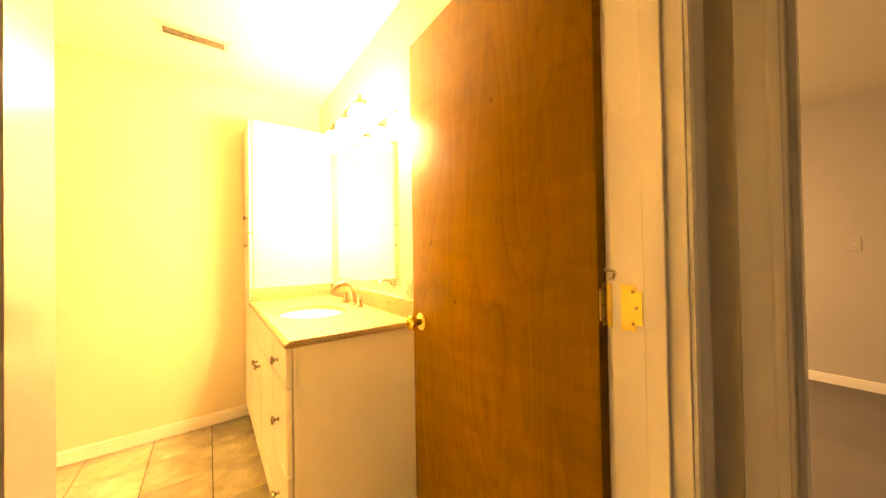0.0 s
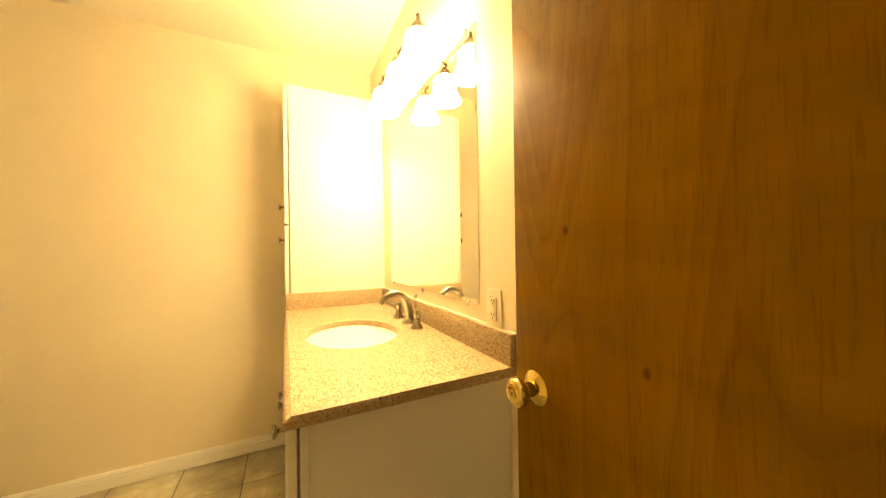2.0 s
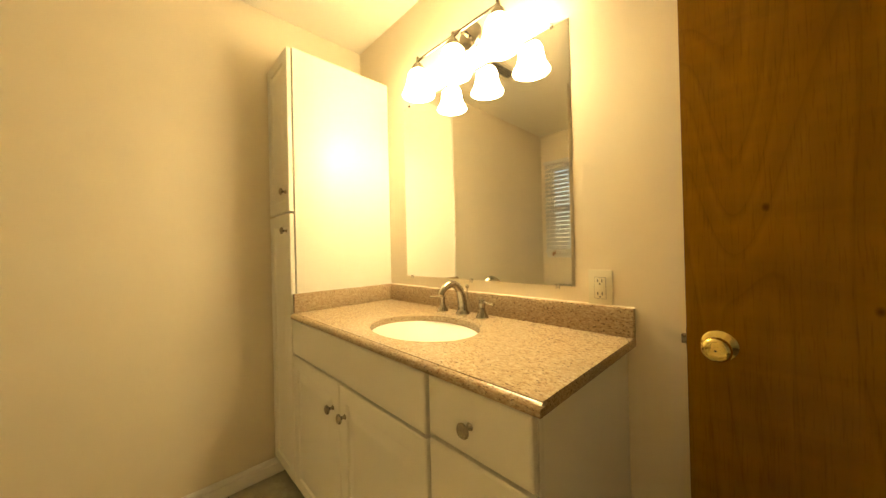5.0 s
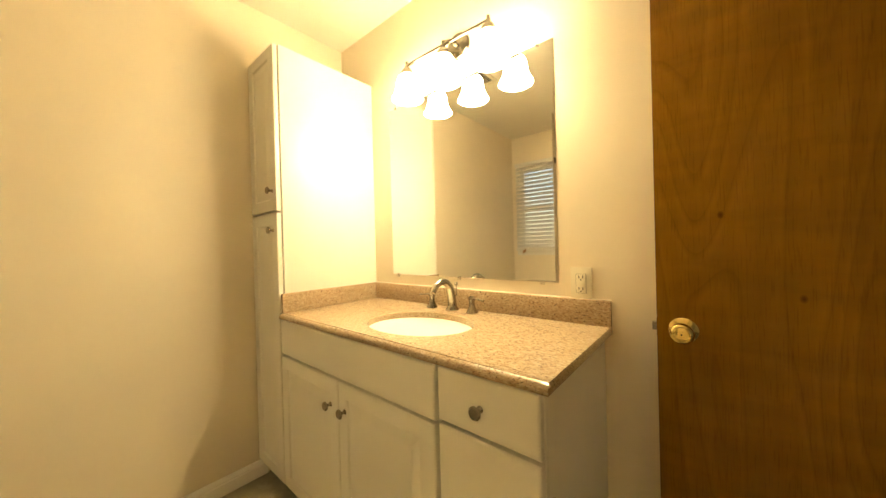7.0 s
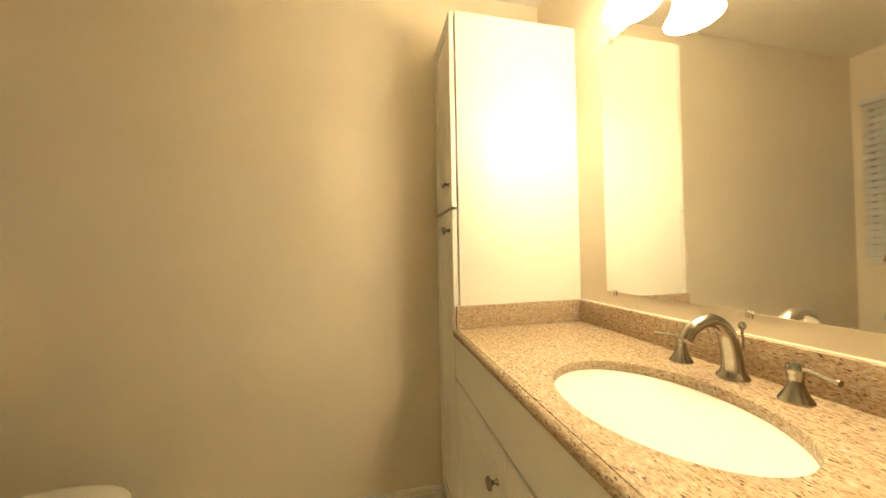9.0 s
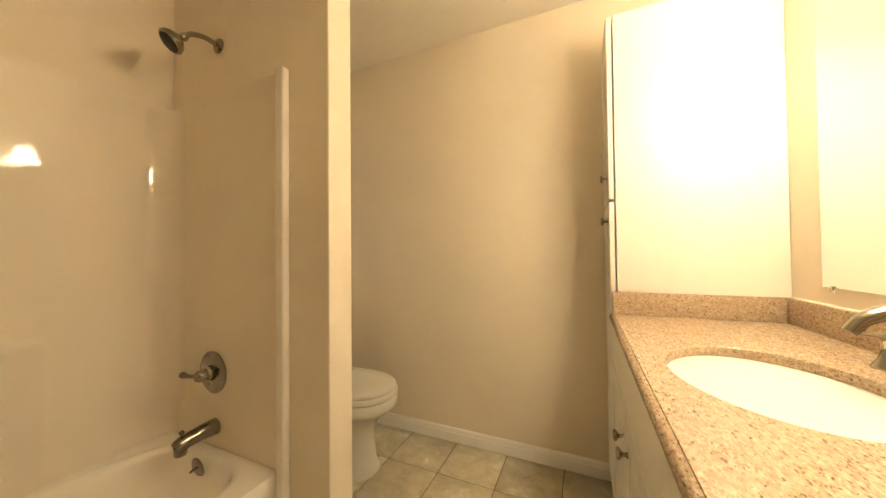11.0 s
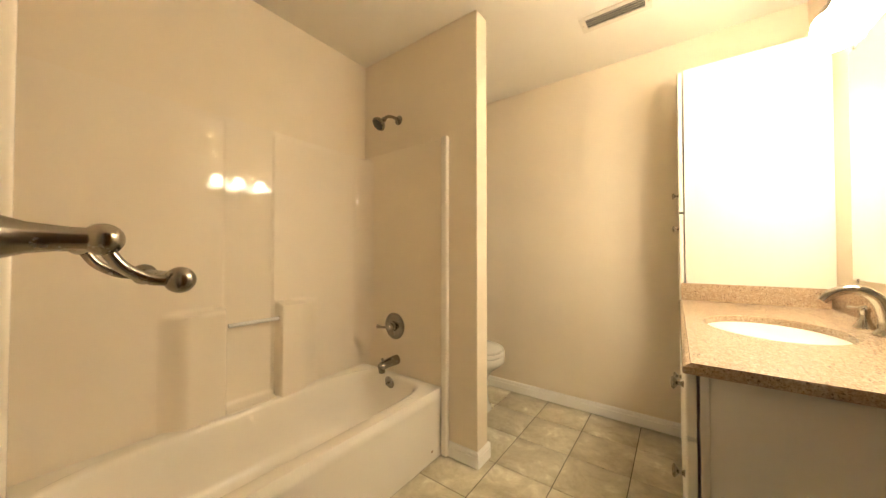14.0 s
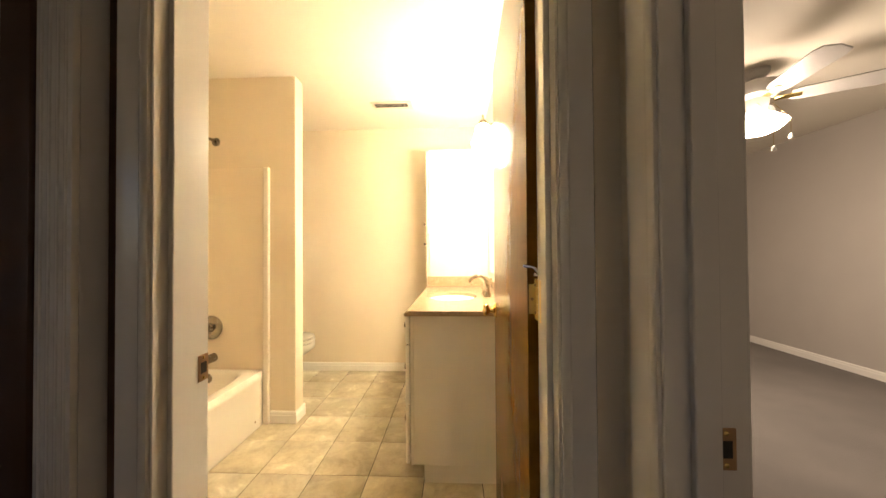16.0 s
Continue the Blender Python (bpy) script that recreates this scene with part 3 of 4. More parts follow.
worktop = thing("worktop", (0.8, 2.15, Z_UNDER), "speckled tan granite vanity worktop with backsplash", "worktop")
hole = [oval(*SINK, z, count=128) for z in (Z_UNDER, Z_TOP - 0.002)] + [oval(SINK[0], SINK[1], SINK[2] + 0.002, SINK[3] + 0.002, Z_TOP, count=128)]
edge = [ring(0.0155, Z_TOP), ring(0.0145, Z_TOP - 0.0022), ring(0.0125, Z_TOP - 0.0028), ring(0.007, Z_TOP - 0.0052), ring(0.003, Z_TOP - 0.0095), ring(0.0005, Z_TOP - 0.0145), ring(0.0, Z_TOP - 0.019), ring(0.0015, Z_UNDER)]
part("slab", loft(hole + edge + [hole[0]]), GRANITE, worktop, smooth=30)
part("backsplash", box(1.053, EAST - 0.001, CTR[2], CAB_Y - 0.001, Z_TOP, 0.969, 0.003), GRANITE, worktop)
part("side_splash", box(0.527, 1.0525, 2.752, CAB_Y - 0.001, Z_TOP, 0.969, 0.003), GRANITE, worktop)
part("caulk", prism([(0, 0), (0.0028, 0), (0, 0.0028)], 0, CAB_Y - CTR[2] - 0.004, Matrix(((-1, 0, 0, EAST - 0.0005), (0, 0, 1, CTR[2] + 0.002), (0, 1, 0, 0.969), (0, 0, 0, 1)))), WALL, worktop, "thin cream caulk line")

basin = thing("sink", (SINK[0], SINK[1], 0.70), "white oval undermount porcelain sink", "sink")
rim = [oval(SINK[0], SINK[1], SINK[2] + o, SINK[3] + o, z, 2.1, 96) for o, z in ((0.025, 0.8562), (0.004, 0.8562), (0.002, 0.850))]
bowl = [oval(SINK[0], SINK[1], (SINK[2] + 0.002) * f, (SINK[3] + 0.002) * f, z, 2.1, 96) for f, z in ((0.985, 0.825), (0.93, 0.79), (0.80, 0.752), (0.58, 0.727), (0.32, 0.715), (0.13, 0.711))]
part("bowl", loft(rim + bowl, False, True), PORCELAIN, basin, smooth=60)
part("drain", lathe([(0.0, 0.004), (0.012, 0.004), (0.016, 0.002), (0.017, 0.0), (0.021, 0.0035), (0.026, 0.003), (0.028, 0.0)], 28, pose(SINK[0], SINK[1], 0.7115)), CHROME, basin, "chrome pop-up drain")

# ---- faucet ----
faucet = thing("faucet", (1.0, 2.15, Z_TOP), "brushed nickel arched faucet with two lever handles", "faucet")
spout_line = curve_points([(1.003, 2.15, Z_TOP + 0.004), (1.001, 2.15, Z_TOP + 0.05), (0.985, 2.15, Z_TOP + 0.105), (0.945, 2.15, Z_TOP + 0.132), (0.900, 2.15, Z_TOP + 0.120), (0.876, 2.15, Z_TOP + 0.092)], 7)
spout_width = [0.022 - 0.0105 * (k / (len(spout_line) - 1)) ** 0.8 for k in range(len(spout_line))]
part("spout", tube(spout_line, spout_width, 20), SATIN, faucet, smooth=50)
part("base", lathe([(0.0, 0.0), (0.029, 0.0), (0.030, 0.003), (0.028, 0.008), (0.023, 0.014), (0.021, 0.02), (0.0, 0.02)], 32, pose(1.003, 2.15, Z_TOP)), SATIN, faucet)
part("lift_rod", lathe([(0.0, 0.0), (0.003, 0.0), (0.003, 0.045), (0.007, 0.049), (0.008, 0.055), (0.005, 0.062), (0.0, 0.063)], 16, pose(1.034, 2.15, Z_TOP + 0.06)), SATIN, faucet)
for hy, way in ((2.036, -1), (2.262, 1)):
    handle = part("handle", lathe([(0.0, 0.0), (0.025, 0.0), (0.0255, 0.003), (0.023, 0.008), (0.016, 0.02), (0.0115, 0.038), (0.0115, 0.05), (0.0135, 0.056), (0.0135, 0.066), (0.009, 0.073), (0.0, 0.076)], 28, pose(0.993, hy, Z_TOP)), SATIN, faucet)
    part("lever", tube(curve_points([(0.993, hy, Z_TOP + 0.062), (0.990, hy + way * 0.022, Z_TOP + 0.064), (0.984, hy + way * 0.048, Z_TOP + 0.061), (0.980, hy + way * 0.066, Z_TOP + 0.060)], 5), [0.0062, 0.0058, 0.0054, 0.0050, 0.0047, 0.0045, 0.0044, 0.0043, 0.0043, 0.0044, 0.0046, 0.0049, 0.0053, 0.0058, 0.0062, 0.0058], 12, 0.85), SATIN, handle)

# ---- mirror ----
MIR = (1.698, 2.620, 1.020, 1.927)
mirror = thing("mirror", (EAST, 2.16, MIR[2]), "large frameless rectangular wall mirror held by clear clips", "mirror")


def mirror_rim(d, x):
    return [(x, MIR[0] + d, MIR[2] + d * 0.1), (x, MIR[1] - d, MIR[2] + d * 0.1), (x, MIR[1] - d, MIR[3] - d), (x, MIR[0] + d, MIR[3] - d)]


part("glass", loft([mirror_rim(0, EAST - 0.0003), mirror_rim(0, EAST - 0.0018), mirror_rim(0.011, EAST - 0.0027)], True, True), MIRROR, mirror, smooth=0)
for cy, cz in ((1.76, MIR[2]), (2.16, MIR[2]), (2.575, MIR[2]), (1.76, MIR[3]), (2.57, MIR[3])):
    low = cz < 1.5
    clip = part("clip", box(EAST - 0.0060, EAST - 0.001, cy - 0.0065, cy + 0.0065, cz - 0.012 if low else cz + 0.0005, cz - 0.0005 if low else cz + 0.012, 0.0015), CLEAR, mirror, "clear plastic mirror clip")
    part("clip_lip", box(EAST - 0.0060, EAST - 0.0034, cy - 0.0065, cy + 0.0065, cz if low else cz - 0.006, cz + 0.006 if low else cz, 0.001), CLEAR, clip)
    part("screw", lathe([(0.0, 0.0009), (0.0018, 0.0006), (0.0022, 0.0)], 10, pose(EAST - 0.0060, cy, cz - 0.0065 if low else cz + 0.0065, 0, -90, 0)), BRONZE, clip)

# ---- outlet ----
OUT_Y, OUT_Z = 1.618, 1.022
outlet = thing("wall_outlet", (EAST, OUT_Y, OUT_Z), "ivory protected wall outlet above the worktop", "outlet")
part("cover", box(EAST - 0.006, EAST - 0.0003, OUT_Y - 0.036, OUT_Y + 0.036, OUT_Z - 0.0575, OUT_Z + 0.0575, 0.0025), PLASTIC, outlet)
# dark plate drawn as the shadow line round the receptacle
part("recess", box(EAST - 0.0068, EAST - 0.0058, OUT_Y - 0.0175, OUT_Y + 0.0175, OUT_Z - 0.034, OUT_Z + 0.034), SHADOW_GAP, outlet)
face = part("receptacle", box(EAST - 0.0085, EAST - 0.0062, OUT_Y - 0.0165, OUT_Y + 0.0165, OUT_Z - 0.033, OUT_Z + 0.033, 0.0008), PLASTIC, outlet)
for s in (-1, 1):
    for dy, h in ((-0.0065, 0.0048), (0.0065, 0.0042)):
        part("slot", box(EAST - 0.0092, EAST - 0.0086, OUT_Y + dy - 0.0016, OUT_Y + dy + 0.0016, OUT_Z + s * 0.0205 - h + 0.003, OUT_Z + s * 0.0205 + h + 0.003), BLACK, face)
    part("ground_hole", lathe([(0.0026, 0.0), (0.0026, 0.0006), (0.0, 0.0006)], 12, pose(EAST - 0.0086, OUT_Y, OUT_Z + s * 0.0205 - 0.007, 0, -90, 0)), BLACK, face)
    part("button", box(EAST - 0.0098, EAST - 0.0086, OUT_Y - 0.0075, OUT_Y + 0.0075, OUT_Z + s * 0.004 - 0.0032, OUT_Z + s * 0.004 + 0.0032, 0.0004), PLASTIC, face)
    part("screw", lathe([(0.0032, 0.0), (0.0026, 0.001), (0.0, 0.0012)], 12, pose(EAST - 0.006, OUT_Y, OUT_Z + s * 0.048, 0, -90, 0)), PLASTIC, outlet)

# ---- vanity light ----
LX, BAR_Z = 0.962, 2.032
fixture = thing("vanity_light", (EAST, 2.13, 2.09), "brushed nickel three-lamp vanity light with lit bell shades", "wall light")
part("backplate", lathe([(0.0, 0.0), (0.062, 0.0), (0.062, 0.006), (0.056, 0.014), (0.040, 0.019), (0.020, 0.022), (0.0, 0.023)], 36, pose(EAST - 0.0003, 2.13, 2.075, 0, -90, 0)), NICKEL, fixture)
part("arm", tube(curve_points([(EAST - 0.02, 2.13, 2.075), (1.03, 2.13, 2.078), (0.99, 2.13, 2.062), (LX, 2.13, BAR_Z)], 6), 0.009, 14), NICKEL, fixture)
part("bar", tube([(LX, 1.897, BAR_Z), (LX, 2.366, BAR_Z)], 0.0065, 14), NICKEL, fixture)
for ly in (1.905, 2.131, 2.357):
    socket = part("socket", lathe([(0.0, 0.020), (0.006, 0.018), (0.008, 0.012), (0.006, 0.006), (0.008, 0.0), (0.010, -0.010), (0.022, -0.020), (0.028, -0.034), (0.029, -0.045), (0.0, -0.045)], 28, pose(LX, ly, BAR_Z)), NICKEL, fixture)
    part("shade", lathe([(0.027, -0.046), (0.040, -0.055), (0.048, -0.072), (0.0505, -0.092), (0.053, -0.110), (0.059, -0.130), (0.069, -0.149), (0.0755, -0.160), (0.0725, -0.1605), (0.057, -0.132), (0.049, -0.110), (0.0465, -0.092), (0.036, -0.060), (0.024, -0.05)], 36, pose(LX, ly, BAR_Z)), SHADE, socket, "lit frosted white glass bell shade", smooth=60)
    part("bulb", lathe([(0.0, -0.146), (0.012, -0.144), (0.021, -0.136), (0.025, -0.123), (0.023, -0.108), (0.015, -0.092), (0.013, -0.074), (0.0, -0.074)], 20, pose(LX, ly, BAR_Z)), BULB, socket, "lit warm white bulb", smooth=60)

# ---- ceiling vent ----
VX0, VX1, VY0, VY1 = 0.078, 0.420, 2.492, 2.628
vent = thing("ceiling_vent", ((VX0 + VX1) / 2, (VY0 + VY1) / 2, TOP), "cream metal ceiling vent with dark slots", "vent")
part("backing", box(VX0 + 0.02, VX1 - 0.02, VY0 + 0.02, VY1 - 0.02, TOP - 0.002, TOP - 0.0005), VENT_DARK, vent)
for r in ((VX0, VX1, VY0, VY0 + 0.028), (VX0, VX1, VY1 - 0.028, VY1), (VX0, VX0 + 0.03, VY0 + 0.028, VY1 - 0.028), (VX1 - 0.03, VX1, VY0 + 0.028, VY1 - 0.028)):
    part("frame", box(*r, TOP - 0.008, TOP - 0.0005, 0.0015), VENT_WHITE, vent)
for k in range(4):
    part("slat", moved(box(VX0 + 0.03, VX1 - 0.03, -0.0028, 0.0028, -0.0006, 0.0006), pose(0, VY0 + 0.040 + 0.019 * k, TOP - 0.006, 24, 0, 0)), VENT_WHITE, vent)
for sx in (VX0 + 0.014, VX1 - 0.014):
    part("screw", lathe([(0.0, -0.002), (0.003, -0.0015), (0.0036, 0.0)], 12, pose(sx, (VY0 + VY1) / 2, TOP - 0.008)), BRONZE, vent)

# ---- tub and surround ----
TUB = (-1.239, -0.562, 0.613, 2.084)
RIM = 0.37
TC = (-0.905, 1.345)
tub = thing("bathtub", (-0.9, 1.35, 0), "glossy cream acrylic bathtub with a plain apron", "bathtub")


def tub_ring(d, z):
    return squared(TUB[0], TUB[1] - d, TUB[2], TUB[3], z, *TC, 128)


shell = [tub_ring(0.004, 0.0), tub_ring(0.004, 0.30), tub_ring(0.001, 0.318), tub_ring(0.0, 0.335), tub_ring(0.004, 0.347), tub_ring(0.012, RIM)]
shell += [oval(*TC, rx, ry, z, p, 128) for rx, ry, z, p in ((0.272, 0.712, RIM, 6), (0.262, 0.702, RIM - 0.006, 5.4), (0.255, 0.694, RIM - 0.022, 5), (0.243, 0.660, 0.22, 4.2), (0.230, 0.615, 0.12, 3.6), (0.200, 0.555, 0.075, 3.2), (0.12, 0.40, 0.062, 2.6))]
part("shell", loft(shell, False, True), ACRYLIC, tub, smooth=50)
part("overflow", lathe([(0.0, 0.009), (0.012, 0.009), (0.030, 0.007), (0.036, 0.003), (0.037, 0.0)], 32, pose(-0.925, 2.020, 0.333, 98, 0, 0)), NICKEL, tub, "brushed nickel overflow plate")
part("overflow_lever", tube([(-0.925, 2.013, 0.334), (-0.930, 1.993, 0.325)], 0.0045, 10), NICKEL, tub)
part("drain", lathe([(0.0, 0.004), (0.02, 0.004), (0.03, 0.0)], 24, pose(-0.93, 1.70, 0.0635)), NICKEL, tub)
part("screw_cap", lathe([(0.0, 0.003), (0.006, 0.002), (0.0075, 0.0)], 14, pose(TUB[1] - 0.004, 1.99, 0.055, 0, 90, 0)), BRONZE, tub)

SUR = 1.79
surround = thing("shower_surround", (-1.24, 1.35, RIM), "glossy cream moulded acrylic shower surround with shelves", "shower")


def ease(a, b, v):
    t = min(1.0, max(0.0, (v - a) / (b - a)))
    return t * t * (3 - 2 * t)


def moulded(y, z):
    """How far the back panel stands off the wall: two raised fields, a column sunk between them, two shelves."""
    field = (1 - ease(1.228, 1.236, y)) * (0.15 + 0.85 * ease(0.90, 1.20, y)) + ease(1.458, 1.466, y) * (0.15 + 0.85 * ease(1.85, 1.50, y))
    h = 0.002 + (0.004 if y < 1.3 else 0.010) * field * ease(SUR - 0.002, SUR - 0.03, z)
    for inner, outer, soft, deep in ((1.245, 0.985, 0.11, 0.060), (1.468, 1.760, 0.20, 0.076)):
        side = 1 if outer > inner else -1
        across = ease(0, 0.016, (y - inner) * side) * ease(0, soft, (outer - y) * side)
        top = ease(0.872 - 0.01 * abs(y - inner) / 0.25, 0.850, z)
        h = max(h, 0.002 + deep * across * top)
    low = ease(1.236, 1.246, y) * ease(1.470, 1.460, y) * ease(0.392, 0.378, z)
    return max(h, 0.002 + 0.066 * low)


ROWS_Z = [RIM - 0.004 + (SUR - RIM + 0.004) * k / 130 for k in range(131)]
COLS_Y = [0.613 + 1.467 * k / 260 for k in range(261)]
panel_mesh = bmesh.new()
net = [[panel_mesh.verts.new((WEST + moulded(y, z), y, z)) for y in COLS_Y] for z in ROWS_Z]
for a, b in zip(net, net[1:]):
    for k in range(len(a) - 1):
        panel_mesh.faces.new((a[k], a[k + 1], b[k + 1], b[k])).smooth = True
part("back_panel", panel_mesh, SURROUND, surround, smooth=70)
part("end_panel", box(WEST + 0.0005, -0.542, 2.0875, 2.0895, RIM - 0.001, SUR, 0.001), END_ACRYLIC, surround)
part("end_panel", box(WEST + 0.0005, -0.542, FRONT + 0.0005, 0.6075, RIM - 0.001, SUR, 0.001), END_ACRYLIC, surround)
for fy in (2.060, 0.632):
    part("front_flange", box(-0.5612, -0.520, min(fy, 2.0895 if fy > 1 else FRONT + 0.0005), max(fy, 2.0895 if fy > 1 else FRONT + 0.0005), 0.001, SUR, 0.010, 5), ACRYLIC, surround)
corner = pose(WEST + 0.0035, 2.0870, 0, 0, 0, -90)
cove = [(0.0, 0.0), (1.0, 0.0)] + [(1 - math.sin(a * math.pi / 20), 1 - math.cos(a * math.pi / 20)) for a in range(1, 10)] + [(0.0, 1.0)]


def cove_ring(size, z):
    return [tuple(corner @ Vector((u * size, v * size, z))) for u, v in cove]


part("corner_cove", loft([cove_ring(r, z) for r, z in ((0.055, RIM), (0.058, 0.47), (0.066, 0.50), (0.094, 0.525), (0.098, 0.56), (0.098, 1.72), (0.094, 1.755), (0.066, 1.772), (0.04, SUR - 0.004))], True, True), SURROUND, surround, smooth=60)
part("towel_bar", tube([(WEST + 0.050, 1.2400, 0.782), (WEST + 0.050, 1.4750, 0.782)], 0.010, 18), ROD, surround, "clear acrylic rod between the shelves")
part("rod_socket", lathe([(0.0, 0.0), (0.011, 0.0), (0.012, 0.001), (0.0, 0.0014)], 16, pose(WEST + 0.050, 1.4760, 0.782, 90, 0, 0)), BRONZE, surround)

# ---- shower fittings on the partition ----
SY = 2.0845
shower = thing("shower_fitting", (-0.914, SY, 1.980), "brushed nickel shower head on a short bent arm", "shower head")
part("flange", lathe([(0.0, 0.0), (0.030, 0.0), (0.030, 0.004), (0.020, 0.011), (0.011, 0.014), (0.0, 0.014)], 28, pose(-0.914, SY, 1.980, 90, 0, 0)), NICKEL, shower)
part("arm", tube(curve_points([(-0.914, SY - 0.005, 1.980), (-0.916, SY - 0.05, 1.984), (-0.920, SY - 0.095, 1.971), (-0.924, SY - 0.12, 1.946)], 6), 0.0095, 14), NICKEL, shower)
head_m = look((-0.924, SY - 0.118, 1.948), (-0.95, SY - 0.22, 1.84)) @ pose(0, 0, 0, 180, 0, 0)
part("head", lathe([(0.0, -0.008), (0.013, -0.008), (0.015, 0.004), (0.013, 0.012), (0.020, 0.022), (0.036, 0.036), (0.043, 0.050), (0.043, 0.058), (0.038, 0.062), (0.0, 0.060)], 32, head_m), NICKEL, shower)
part("spray_face", lathe([(0.035, 0.0625), (0.030, 0.066), (0.0, 0.0665)], 28, head_m), BLACK, shower, "dark rubber spray face")

valve = thing("shower_valve", (-0.945, SY, 0.665), "round brushed nickel shower valve with lever handle", "valve")
part("escutcheon", lathe([(0.0, 0.0), (0.083, 0.0), (0.084, 0.003), (0.076, 0.008), (0.045, 0.012), (0.0, 0.014)], 44, pose(-0.945, SY, 0.665, 90, 0, 0)), NICKEL, valve)
part("hub", lathe([(0.031, 0.010), (0.030, 0.022), (0.023, 0.030), (0.022, 0.055), (0.018, 0.062), (0.0, 0.064)], 32, pose(-0.945, SY, 0.665, 90, 0, 0)), NICKEL, valve)
part("lever", tube(curve_points([(-0.945, SY - 0.048, 0.665), (-0.977, SY - 0.056, 0.662), (-1.012, SY - 0.060, 0.660), (-1.039, SY - 0.062, 0.661)], 6), [0.012, 0.011, 0.010, 0.009, 0.0085, 0.008, 0.0075, 0.0073, 0.0072, 0.0072, 0.0074, 0.008, 0.0088, 0.0096, 0.0105, 0.0115, 0.012, 0.0125, 0.012][:19], 14), NICKEL, valve)

spout = thing("tub_spout", (-0.927, SY, 0.448), "brushed nickel tub spout with a diverter knob", "tub spout")
part("body", tube(curve_points([(-0.927, SY, 0.455), (-0.929, SY - 0.05, 0.454), (-0.933, SY - 0.105, 0.447), (-0.935, SY - 0.135, 0.435)], 6), [0.031, 0.0308, 0.0304, 0.030, 0.0296, 0.029, 0.0286, 0.028, 0.0276, 0.027, 0.0268, 0.0265, 0.0262, 0.026, 0.0258, 0.0255, 0.025, 0.024, 0.021], 22), NICKEL, spout, smooth=50)
part("mouth", lathe([(0.0, -0.034), (0.018, -0.034), (0.020, -0.03), (0.021, 0.0), (0.0, 0.0)], 22, pose(-0.935, SY - 0.118, 0.439)), NICKEL, spout)
part("diverter", lathe([(0.004, 0.0), (0.004, 0.014), (0.0085, 0.018), (0.009, 0.024), (0.005, 0.028), (0.0, 0.028)], 16, pose(-0.934, SY - 0.115, 0.463)), NICKEL, spout)

# ---- toilet ----
TY = 2.66
toilet = thing("toilet", (-0.85, TY, 0), "white porcelain toilet with its lid closed", "toilet")
part("bowl", loft([oval(-0.80, TY, 0.222, 0.128, 0.0, 2.6), oval(-0.80, TY, 0.219, 0.124, 0.022, 2.6), oval(-0.80, TY, 0.203, 0.112, 0.045, 2.5), oval(-0.80, TY, 0.195, 0.106, 0.12, 2.5), oval(-0.795, TY, 0.193, 0.108, 0.22, 2.4), oval(-0.775, TY, 0.205, 0.130, 0.28, 2.3), oval(-0.745, TY, 0.242, 0.166, 0.328, 2.2), oval(-0.735, TY, 0.256, 0.181, 0.350, 2.2), oval(-0.735, TY, 0.258, 0.184, 0.362, 2.2), oval(-0.735, TY, 0.258, 0.184, 0.392, 2.2), oval(-0.735, TY, 0.250, 0.176, 0.399, 2.2)], True, True), PORCELAIN, toilet, smooth=60)
part("pedestal", box(-1.23, -0.93, TY - 0.10, TY + 0.10, 0.0, 0.385, 0.03, 4), PORCELAIN, toilet, smooth=60)
part("seat", loft([oval(-0.738, TY, 0.256, 0.183, 0.401, 2.2), oval(-0.738, TY, 0.262, 0.189, 0.406, 2.2), oval(-0.738, TY, 0.262, 0.189, 0.425, 2.2), oval(-0.738, TY, 0.257, 0.184, 0.430, 2.2)], True, True), PORCELAIN, toilet, smooth=50)
part("lid", loft([oval(-0.742, TY, 0.256, 0.183, 0.4325, 2.2), oval(-0.742, TY, 0.261, 0.188, 0.437, 2.2), oval(-0.742, TY, 0.258, 0.185, 0.449, 2.2), oval(-0.742, TY, 0.235, 0.165, 0.457, 2.2), oval(-0.742, TY, 0.15, 0.10, 0.460, 2.2)], True, True), PORCELAIN, toilet, smooth=50)
for dy in (-0.07, 0.07):
    part("seat_hinge", box(-0.995, -0.965, TY + dy - 0.015, TY + dy + 0.015, 0.40, 0.436, 0.006), PORCELAIN, toilet)
part("tank", loft([squared(-1.23, -1.065, TY - 0.195, TY + 0.195, 0.386, -1.14, TY), squared(-1.235, -1.055, TY - 0.215, TY + 0.215, 0.72, -1.14, TY)], True, True), PORCELAIN, toilet)
part("tank_lid", box(-1.240, -1.047, TY - 0.225, TY + 0.225, 0.7205, 0.756, 0.010, 3), PORCELAIN, toilet, smooth=50)
lever = part("flush_lever", lathe([(0.0, 0.0), (0.014, 0.0), (0.014, 0.006), (0.008, 0.012), (0.0, 0.012)], 18, pose(-1.056, TY - 0.16, 0.672, 0, 90, 0)), CHROME, toilet, "chrome flush lever")
part("lever_arm", tube([(-1.042, TY - 0.16, 0.672), (-1.038, TY - 0.115, 0.668), (-1.038, TY - 0.08, 0.662)], [0.006, 0.007, 0.008], 12), CHROME, lever)

